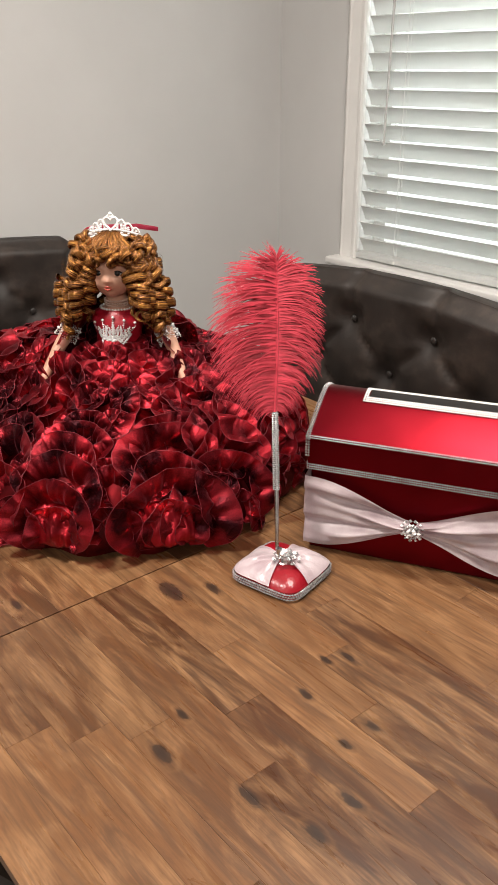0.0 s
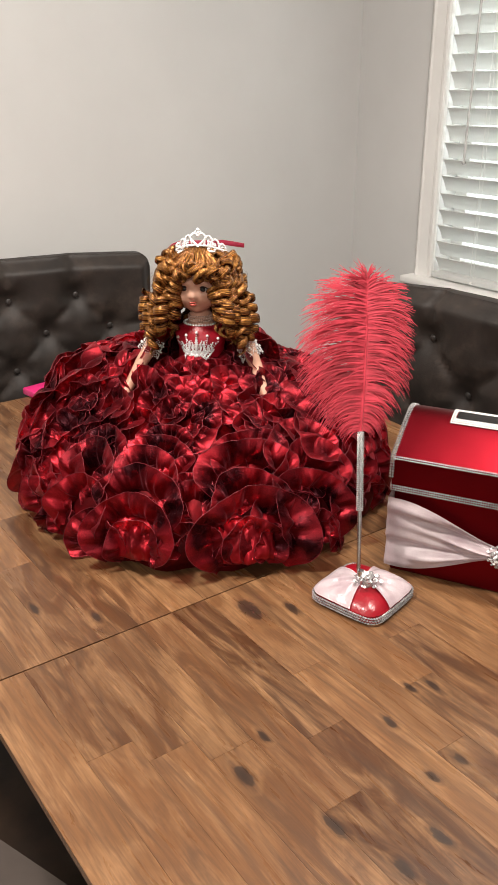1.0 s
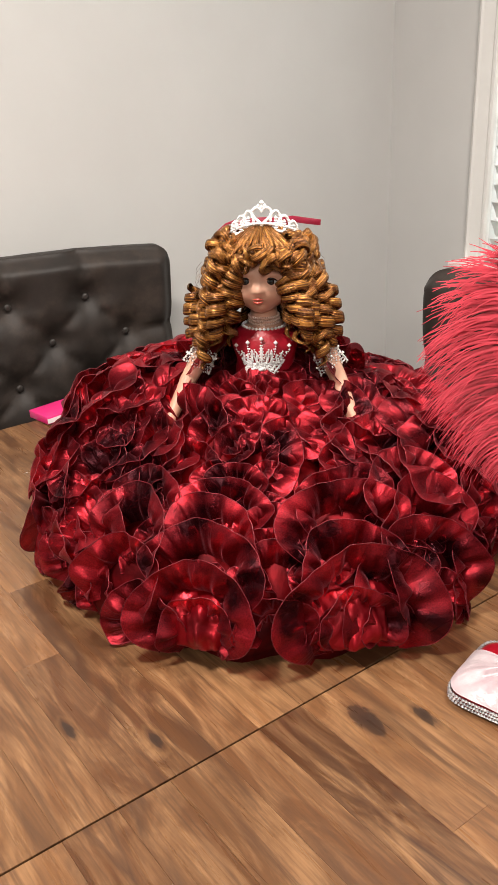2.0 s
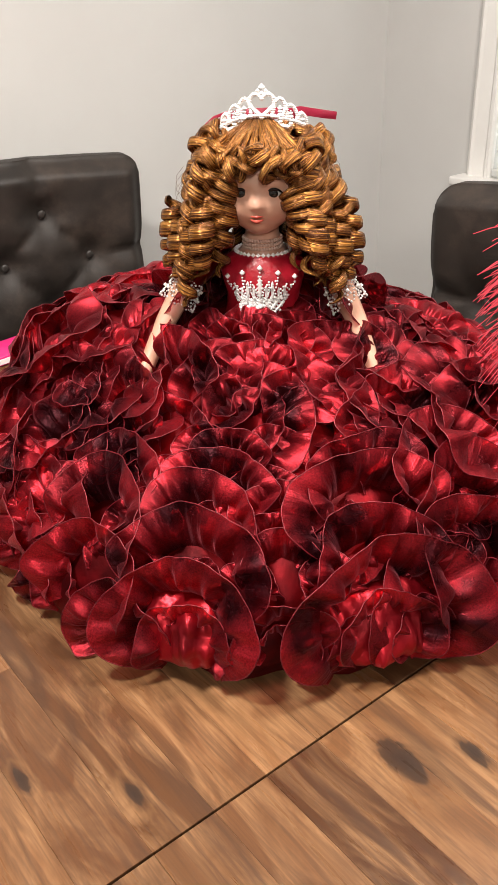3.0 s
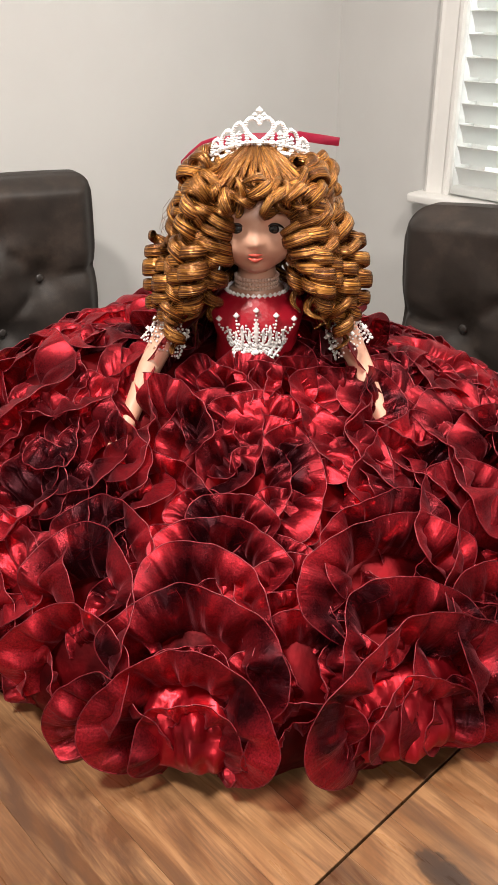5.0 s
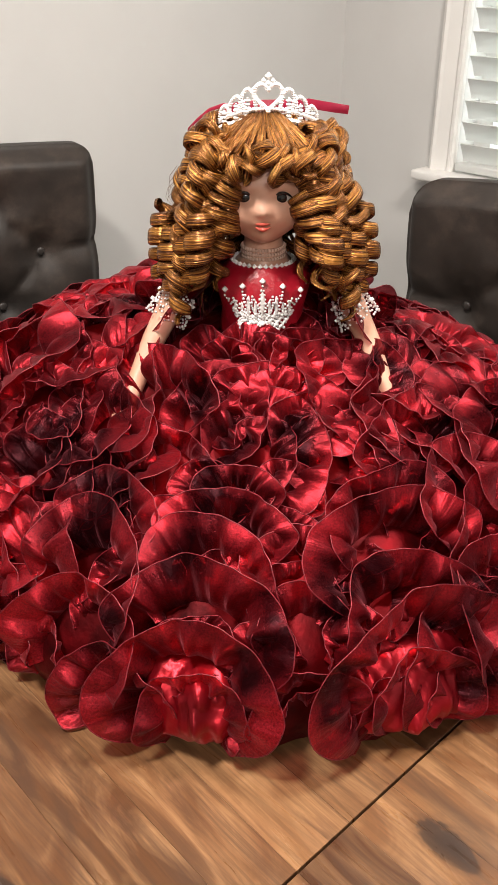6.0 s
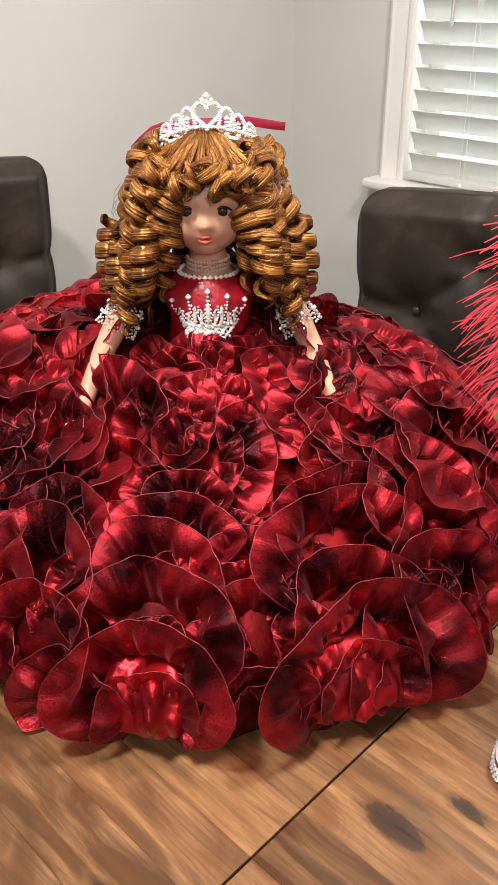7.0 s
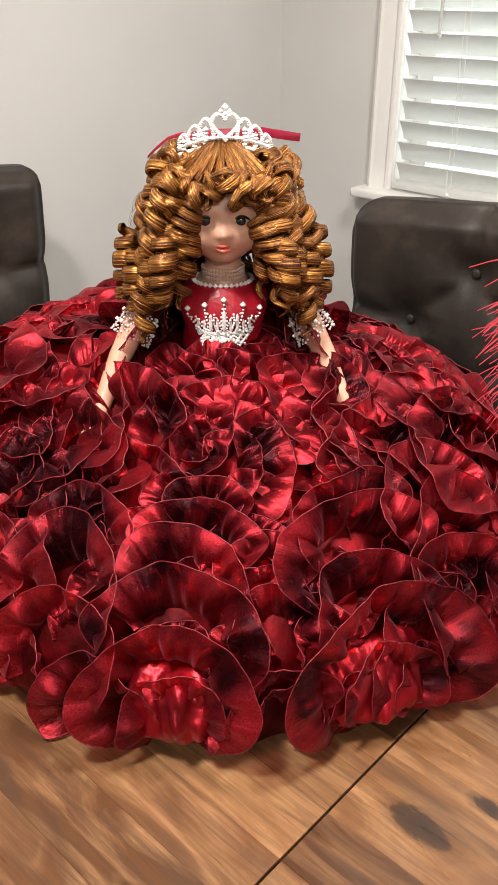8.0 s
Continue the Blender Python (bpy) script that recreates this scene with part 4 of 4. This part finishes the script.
# ---- gown ----
gown = thing("ball_gown", DOLL, "crimson organza ball gown with a full ruffled skirt on the doll", "gown")
CENTRE = Vector((0.0, 0.018, 0.0))
PROFILE = [(0.030, 0.250), (0.070, 0.218), (0.110, 0.192), (0.150, 0.167), (0.190, 0.142), (0.232, 0.114), (0.266, 0.082), (0.286, 0.052), (0.292, 0.025), (0.284, 0.004)]
plen = [0.0]
for (r_a, z_a), (r_b, z_b) in zip(PROFILE, PROFILE[1:]):
    plen.append(plen[-1] + math.hypot(r_b - r_a, z_b - z_a))
SKIRT = plen[-1]


def skirt_rz(d, theta=0.0):
    """Radius and height d metres down from the waist; the skirt is fuller at the sides and back than over the lap."""
    turned = (theta + math.pi) % (2 * math.pi) - math.pi
    full = smooth_step((abs(turned) - 0.70) / 0.8) * (1.0 if turned < 0 else 0.62)
    q = d / SKIRT
    r, z = float(np.interp(d, plen, [p[0] for p in PROFILE])), float(np.interp(d, plen, [p[1] for p in PROFILE]))
    front = 1 - smooth_step((abs(turned - 0.15) - 0.55) / 0.5)
    return r * (1 + 0.06 * full * q + 0.055 * front * q ** 3), z + 0.082 * full * math.sin(math.pi * min(1, q) ** 1.4) ** 1.1


def skirt_point(theta, d):
    """Point and outward normal of the underskirt at the angle theta (0: front) and d metres down from the waist."""
    r, z = skirt_rz(d, theta)
    ra, za = skirt_rz(max(0, d - 0.02), theta)
    rb, zb = skirt_rz(min(SKIRT, d + 0.02), theta)
    t = Vector((rb - ra, zb - za)).normalized()
    out = Vector((math.sin(theta), -math.cos(theta), 0))
    return CENTRE + out * r + Vector((0, 0, z)), (out * -t.y + Vector((0, 0, t.x))).normalized(), Vector((math.cos(theta), math.sin(theta), 0)), (out * t.x + Vector((0, 0, t.y)))


# underskirt; its dark colour stands for shade behind the frills
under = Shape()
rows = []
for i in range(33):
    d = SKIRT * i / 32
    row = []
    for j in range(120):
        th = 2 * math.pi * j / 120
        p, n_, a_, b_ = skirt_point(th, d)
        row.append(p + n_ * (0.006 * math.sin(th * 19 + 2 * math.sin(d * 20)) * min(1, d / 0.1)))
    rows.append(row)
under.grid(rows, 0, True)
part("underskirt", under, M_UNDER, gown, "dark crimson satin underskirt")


def ruffle(theta, d, a, b, turn, span, w, flare, seed, mat=None, stand=0.72, droop=0.14, waves=1.0):
    """A curved frill: sewn along an arc on the skirt and opening outwards from it, with a rolled hem."""
    rnd = random.Random(seed)
    ph = [rnd.uniform(0, 6.28) for _ in range(6)]
    n, k = 84, 10
    base_rows = []
    for i in range(n + 1):
        q = i / n
        phi = radians(90 + turn) + radians(span) * (0.5 - q)
        fall = smooth_step(min(q, 1 - q) / 0.16)
        du, dv = a * math.cos(phi), -b * math.sin(phi)
        dd = min(max(d + dv, 0.004), SKIRT)
        r, _ = skirt_rz(dd)
        p, nn, ta, tb = skirt_point(theta + du / max(r, 0.05), dd)
        radial = (ta * (du / a) + tb * (dv / b)).normalized()
        along = (ta * (-math.sin(phi)) + tb * (-math.cos(phi)))
        wv = waves * (0.7 * math.sin(phi * 1.9 + ph[0]) + 0.3 * math.sin(phi * 4.3 + ph[1]))
        sway = waves * (0.60 * math.sin(phi * 2.3 + ph[2]) + 0.40 * math.sin(phi * 4.8 + ph[1]))
        fold = 0.50 * math.sin(phi * 6.2 + ph[3] + 1.2 * math.sin(phi * 1.7 + ph[5])) + 0.32 * math.sin(phi * 12.5 + ph[4]) + 0.22 * math.sin(phi * 21 + ph[0])
        ww = w * (0.30 + 0.70 * fall)
        face = (nn * flare - radial * stand).normalized()
        col = []
        for t_ in range(k + 1):
            t = t_ / k
            belly = math.sin(math.pi * t)
            off = nn * (ww * stand * (t - 0.16 * t * t)) + radial * (ww * (flare * t + 0.22 * wv * t * t))
            off += face * (ww * (0.30 * sway * t + 0.10 * belly + waves * fold * (0.24 * belly + 0.07 * t) * fall)) + along * (ww * 0.12 * wv * t) - Vector((0, 0, droop * ww * t * t))
            pt = p + nn * 0.002 + off
            pt.z = max(pt.z, 0.0015 + 0.002 * t)
            col.append(pt)
        base_rows.append(col)
    s = Shape()
    arc = a * radians(span)
    s.grid(base_rows, 0, False, lambda i, j: (ph[0] + arc * i / n * 1.6, ph[1] + j / k * 0.05))
    s.tube([c[-1] for c in base_rows], 0.00055, 5, 1)
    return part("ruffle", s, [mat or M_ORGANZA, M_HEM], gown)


def puff(theta, d, across, tall, lift, seed):
    """A gathered satin puff at the heart of a stack of frills."""
    ph = random.Random(seed).uniform(0, 50)
    rows = []
    for i in range(25):
        v = -1 + i / 12
        row = []
        for j in range(31):
            u = -1 + j / 15
            p, nn, ta, tb = skirt_point(theta + u * across / 0.26, min(SKIRT, d + v * tall))
            round_ = max(0.0, 1 - u * u) ** 0.5 * max(0.0, 1 - v * v) ** 0.5
            crush = noise.noise(Vector((u * 2.2 + ph, v * 1.2, ph))) * 0.6 + abs(noise.noise(Vector((u * 4.2 + ph, v * 1.5, 7)))) * 0.6
            pt = p + nn * (lift * round_ * (1 + crush))
            pt.z = max(pt.z, 0.002)
            row.append(pt)
        rows.append(row)
    s = Shape()
    s.grid(rows)
    return part("satin_puff", s, M_PUFF, gown, "bright crimson satin puff")


rnd = random.Random(5)
seed = 100
for th, d, across, tall, lift in ((-0.16, 0.330, 0.034, 0.030, 0.020), (0.42, 0.330, 0.046, 0.034, 0.022)):
    seed += 1
    puff(th, d, across, tall, lift, seed)
# the two stacks of large frills down the front
STACKS = [(-0.17, 0.340, 0.034, 0.040, 0.056), (-0.15, 0.345, 0.020, 0.024, 0.036), (-0.165, 0.300, 0.040, 0.036, 0.052), (-0.15, 0.262, 0.036, 0.032, 0.048), (-0.12, 0.225, 0.030, 0.026, 0.042), (-0.10, 0.190, 0.018, 0.018, 0.036),
          (0.42, 0.340, 0.050, 0.050, 0.060), (0.41, 0.345, 0.026, 0.028, 0.040), (0.43, 0.300, 0.040, 0.036, 0.052), (0.47, 0.258, 0.048, 0.042, 0.054), (0.50, 0.225, 0.036, 0.030, 0.046), (0.13, 0.335, 0.020, 0.020, 0.036), (0.12, 0.290, 0.022, 0.020, 0.034), (0.12, 0.245, 0.024, 0.020, 0.034),
          (-0.50, 0.330, 0.036, 0.046, 0.050), (-0.54, 0.285, 0.038, 0.042, 0.050), (-0.58, 0.240, 0.030, 0.034, 0.044), (0.76, 0.330, 0.040, 0.050, 0.052), (0.80, 0.290, 0.040, 0.046, 0.052), (0.84, 0.245, 0.038, 0.040, 0.050)]
for th, d, a, b, w in STACKS:
    seed += 1
    ruffle(th, d, a, b, rnd.uniform(-10, 10), rnd.uniform(215, 245), w * 0.96, rnd.uniform(0.52, 0.66), seed, stand=1.0, waves=0.62)
tiers = [(0.060, 0.050), (0.100, 0.056), (0.140, 0.058), (0.180, 0.060), (0.222, 0.062), (0.262, 0.064), (0.304, 0.066), (0.345, 0.068)]
for ti, (d, step) in enumerate(tiers):
    r, _ = skirt_rz(d)
    count = max(6, int(round(2 * math.pi * r / step)))
    for k in range(count):
        th = 2 * math.pi * (k + 0.5 * (ti % 2) + rnd.uniform(-0.25, 0.25)) / count
        th = (th + math.pi) % (2 * math.pi) - math.pi
        size = rnd.uniform(0.8, 1.25) * (0.72 if ti < 2 else 1.0)
        turn = rnd.uniform(-55, 55) + (180 if rnd.random() < 0.22 else 0)
        span, w, flare = rnd.uniform(200, 310), rnd.uniform(0.034, 0.050), rnd.uniform(0.55, 0.9)
        if ti >= 6:
            turn, span = max(-28, min(28, turn)), min(span, 235)
        seed += 1
        if (ti < 3 and -1.2 < th < -0.42) or (ti < 2 and 0.55 < th < 1.1):
            continue
        if any(abs(th - s_[0]) * r < 0.048 and abs(d - s_[1]) < 0.042 for s_ in STACKS):
            ruffle(th, d, 0.020 * size, 0.020 * size, turn, min(span, 260), 0.026, 0.6, seed)
            continue
        w *= 0.62 if ti < 2 and 0.5 < abs(th) < 1.3 else 0.85 if ti < 2 else 1.0
        ruffle(th, d + rnd.uniform(-0.014, 0.014), 0.034 * size, 0.034 * size, turn, span, w, flare, seed)
        if ti >= 1 and rnd.random() < 0.85:
            seed += 1
            ruffle(th + rnd.uniform(-0.12, 0.12), d + 0.010, 0.017 * size, 0.018 * size, turn + rnd.uniform(-60, 60), rnd.uniform(170, 280), rnd.uniform(0.026, 0.038), 0.6, seed)
for th, d, a in ((0.98, 0.135, 0.026), (0.25, 0.062, 0.018), (-0.2, 0.058, 0.018), (0.0, 0.10, 0.022), (0.55, 0.06, 0.016), (-0.5, 0.06, 0.015)):
    seed += 1
    ruffle(th, d, a, a, rnd.uniform(-40, 40), 240, 0.036, 0.6, seed, stand=0.9)
# sheer frills that curl over the forearms and fill the lap
for th, d, a, turn in ((-0.70, 0.120, 0.030, 20), (-0.98, 0.138, 0.032, -25), (-0.86, 0.178, 0.030, 10), (0.72, 0.100, 0.028, -20), (0.95, 0.140, 0.032, 25), (0.80, 0.175, 0.030, -10)):
    seed += 1
    ruffle(th, d, a, a, turn, 265, 0.044, 0.55, seed, None, 0.95, 0.05, 1.0)
# stiff sheer frills at the shoulders
for th, d, turn in ((1.70, 0.090, -10), (2.20, 0.088, 10), (2.8, 0.08, 0), (-1.70, 0.090, 10), (-2.20, 0.088, -10), (-2.8, 0.08, 0)):
    seed += 1
    ruffle(th, d, 0.046, 0.034, turn, 230, 0.052, 0.7, seed, M_SHEER, 0.95, -0.25, 0.6)

# bodice, sleeves and trimming
bod = Shape()
rows = []
for z, rx, ry, cy in ((0.240, 0.040, 0.036, 0.000), (0.262, 0.037, 0.034, -0.002), (0.278, 0.041, 0.037, -0.004), (0.288, 0.043, 0.035, -0.004), (0.297, 0.040, 0.031, -0.003), (0.3025, 0.031, 0.027, -0.003), (0.3045, 0.0265, 0.0245, -0.003)):
    rows.append([Vector((rx * math.cos(2 * math.pi * j / 40), cy + ry * math.sin(2 * math.pi * j / 40), z)) for j in range(40)])
bod.grid(rows, 0, True)
part("bodice", bod, M_BODICE, gown, "crimson satin bodice")
for sx in (-1, 1):
    sl = Shape()
    pts = [Vector((sx * 0.040, 0.0, 0.318)), Vector((sx * 0.056, -0.001, 0.302)), Vector((sx * 0.070, -0.004, 0.284)), Vector((sx * 0.079, -0.008, 0.272))]
    sl.tube(pts, [0.014, 0.0185, 0.0175, 0.0140], 18)
    part("sleeve", sl, M_SHEER, gown, "sheer crimson sleeve")
    lc = Shape()
    rn = random.Random(40 + sx)
    centre, way = Vector((sx * 0.083, -0.015, 0.262)), Vector((sx * 0.5, -0.35, -0.8)).normalized()
    u_ = way.orthogonal().normalized()
    v_ = way.cross(u_)
    for ring in range(8):
        for k in range(34):
            a = 2 * math.pi * (k + 0.5 * (ring % 2)) / 34
            if (k + 2 * ring) % 5 == 0:
                continue
            rr = 0.0150 + 0.0006 * ring + 0.0006 * math.sin(a * 8)
            out = u_ * math.cos(a) + v_ * math.sin(a)
            p = centre + way * (-0.015 + 0.0036 * ring + 0.0012 * math.cos(a * 8)) + out * rr
            lc.ball(p, 0.0011 * rn.uniform(0.7, 1.3), 0, 6, 4)
            if ring in (1, 4) and k % 4 == 0:
                lc.gem(p + out * 0.0016, 0.0024, 1)
    part("lace_cuff", lc, [M_LACE, M_STONE], gown, "silver lace cuff with rhinestones", smooth=True)


def bodice_front(x, z):
    """A point just off the bodice's front."""
    zs = [0.240, 0.262, 0.278, 0.290, 0.304]
    rx = float(np.interp(z, zs, [0.040, 0.037, 0.041, 0.044, 0.042]))
    ry = float(np.interp(z, zs, [0.036, 0.034, 0.037, 0.035, 0.031]))
    return Vector((x, -0.004 - ry * math.sqrt(max(0.05, 1 - (x / rx) ** 2)) - 0.0015, z))


lace = Shape()
rn = random.Random(77)
for k in range(-4, 5):
    ang = radians(k * 15)
    tall = (0.030, 0.021, 0.025, 0.018, 0.019)[abs(k)]
    for i in range(9):
        q = i / 8
        x, z = 0.013 * k * (0.55 + 0.45 * q) * 0.44, 0.262 + tall * q * math.cos(ang * 0.4)
        x += math.sin(ang) * 0.012 * q
        for side_ in (-1, 1):
            lace.ball(bodice_front(x + side_ * 0.0026 * math.sin(math.pi * q), z), 0.0011 * rn.uniform(0.8, 1.2), 0, 6, 4)
    leaf = bodice_front(0.0057 * k * 0.8 + math.sin(ang) * 0.006, 0.262 + tall * 0.5)
    lace.ball(leaf + Vector((0, 0.0005, 0)), tall * 0.36, 0, 8, 6, (0.20, 0.08, 1.0))
    tip = bodice_front(0.0057 * k + math.sin(ang) * 0.012, 0.263 + tall + 0.003)
    if k % 2 == 0:
        lace.gem(tip, 0.0032, 1)
for row in range(6):
    for i in range(34):
        if (i + row * 2) % 6 == 0:
            continue
        x = (-1 + 2 * i / 33) * (0.027 - 0.0016 * row)
        z = 0.262 - 0.0026 * row + 0.003 * (x / 0.026) ** 2 + 0.0014 * math.sin(i * 1.1 + row)
        lace.ball(bodice_front(x, z + 0.003), 0.0016 * rn.uniform(0.7, 1.3), 0, 6, 4)
for i in range(10):
    a = 2 * math.pi * i / 10
    lace.gem(bodice_front(0.0065 * math.cos(a), 0.258 + 0.0065 * math.sin(a)), 0.0014, 1)
lace.gem(bodice_front(0, 0.258), 0.0036, 1)
part("lace_applique", lace, [M_LACE, M_STONE], gown, "silver lace crown applique")
neck = Shape()
for i in range(34):
    a = 2 * math.pi * i / 34
    neck.gem((0.0272 * math.cos(a), -0.003 + 0.0252 * math.sin(a), 0.3052), 0.0026)
part("neckline_trim", neck, M_STONE, gown, "rhinestone neckline", smooth=False)

choker = Shape()
for row in range(3):
    z = 0.3100 + 0.0042 * row
    for i in range(40):
        a = 2 * math.pi * i / 40
        choker.ball((0.0186 * math.cos(a), -0.0050 - 0.0010 * row + 0.0180 * math.sin(a), z), 0.0018, 0, 6, 4)
ch = part("pearl_choker", choker, M_PEARL)
ch.matrix_world = DOLL
tagged(ch, "rows of small pearls round the doll's neck", "necklace")

# ---- tiara and hair ribbon ----
tiara = thing("tiara", DOLL, "silver rhinestone tiara with a heart on the doll's hair", "tiara")


def tiara_point(x, h):
    """x across the front, h above the band."""
    a = x / 0.046
    return Vector((0.0465 * math.sin(a) + 0.003, 0.020 - 0.044 * math.cos(a), 0.4085 + 0.0165 * math.cos(a) ** 1.5 + h)) - Vector((0, -0.10 * h, 0))


def studs(path, r, step, name):
    g = bead_rows([tiara_point(x, h) for x, h in path], 1, step * 0.72, r * 1.15, (0, 0, 0))
    t = Shape().tube([tiara_point(x, h) for x, h in path], r * 0.7, 6, 1)
    base = len(g.v)
    g.v += t.v
    g.f += [tuple(base + q for q in f) for f in t.f]
    g.m += t.m
    part(name, g, [M_STONE, M_SILVER], tiara, smooth=False)


xs = [(-0.050 + 0.1 * i / 30) for i in range(31)]
studs([(x, 0.000) for x in xs], 0.0023, 0.0030, "band")
studs([(x, 0.0055 + 0.002 * math.cos(x / 0.045 * 1.5)) for x in xs], 0.0019, 0.0028, "band")
for c, w, h in ((-0.040, 0.007, 0.009), (0.040, 0.007, 0.009), (-0.027, 0.008, 0.013), (0.027, 0.008, 0.013), (-0.0165, 0.007, 0.017), (0.0165, 0.007, 0.017)):
    studs([(c + w * math.cos(a), 0.006 + h * math.sin(a)) for a in np.linspace(0, math.pi, 11)], 0.0019, 0.0026, "scallop")
    studs([(c, 0.002), (c, 0.006 + h * 0.6)], 0.0023, 0.0034, "drop")
heart = []
for i in range(25):
    a = 2 * math.pi * i / 24
    heart.append((0.0100 * math.sin(a) ** 3 * 1.15, 0.017 + 0.00072 * (13 * math.cos(a) - 5 * math.cos(2 * a) - 2 * math.cos(3 * a) - math.cos(4 * a))))
studs(heart, 0.0021, 0.0026, "heart")
top = Shape()
for x, h, r in ((0, 0.031, 0.0032), (-0.0036, 0.028, 0.0022), (0.0036, 0.028, 0.0022), (0, 0.026, 0.0026), (0, 0.0215, 0.0026)):
    top.gem(tiara_point(x, h), r)
part("crest", top, M_STONE, tiara, smooth=False)

bow = thing("hair_ribbon", DOLL, "crimson satin ribbon tied behind the tiara", "ribbon")


def ribbon(path, w):
    s = Shape()
    pts = [Vector(p) for p in path]
    rows = []
    for i, p in enumerate(pts):
        q = i / (len(pts) - 1)
        side_ = Vector((0.1, 0.35 * math.sin(q * 4), 1)).normalized()
        rows.append([p - side_ * w / 2, p + Vector((0, -0.0008, 0)), p + side_ * w / 2])
    s.grid(rows)
    return s


part("tail", ribbon([(-0.022, 0.0060, 0.4290), (-0.034, 0.0090, 0.4310), (-0.047, 0.0150, 0.4260), (-0.058, 0.0190, 0.4170), (-0.066, 0.0230, 0.4090)], 0.0032), M_RIBBON, bow)
part("tail", ribbon([(0.024, 0.0060, 0.4310), (0.036, 0.0090, 0.4325), (0.048, 0.0130, 0.4300), (0.059, 0.0160, 0.4280), (0.070, 0.0160, 0.4265)], 0.0075), M_RIBBON, bow)
part("loop", ribbon([(-0.034, 0.0040, 0.4240), (-0.026, -0.0020, 0.4290), (-0.016, -0.0040, 0.4310), (0.0, -0.0050, 0.4320), (0.016, -0.0040, 0.4320), (0.028, -0.0010, 0.4300), (0.034, 0.0040, 0.4250)], 0.010), M_RIBBON, bow)

# ---- table boards ----
rnd = random.Random(17)
edges = [TABLE_X0]
while edges[-1] < TABLE_X1 - 0.05:
    edges.append(edges[-1] + rnd.choice((0.046, 0.05, 0.054, 0.06)))
edges[-1] = TABLE_X1
for x0, x1 in zip(edges, edges[1:]):
    for y0, y1 in ((TABLE_Y0, SEAM - 0.0010), (SEAM + 0.0010, TABLE_Y1)):
        y = y0
        while y < y1 - 0.01:
            e = y + rnd.uniform(0.22, 0.52)
            if e > y1 - 0.14:
                e = y1
            drop = rnd.uniform(0, 0.0002)
            lo, hi = (x0 + 0.00002, y + 0.00002, TABLE_Z - 0.0115), (x1 - 0.00002, e - 0.00002, TABLE_Z - drop)
            g = 0.0003
            sh = Shape()
            sh.grid([[Vector((lo[0] + i * (1 if k in (0, 3) else -1) + (hi[0] - lo[0]) * (k in (1, 2)), lo[1] + i * (1 if k in (0, 1) else -1) + (hi[1] - lo[1]) * (k in (2, 3)), z)) for k in range(4)] for i, z in ((0, lo[2]), (0, hi[2] - g), (g, hi[2]))], 0, True)
            sh.cap([Vector((lo[0] + g, lo[1] + g, hi[2])), Vector((hi[0] - g, lo[1] + g, hi[2])), Vector((hi[0] - g, hi[1] - g, hi[2])), Vector((lo[0] + g, hi[1] - g, hi[2]))])
            table_part("plank", sh, M_WOOD, smooth=False)
            y = e
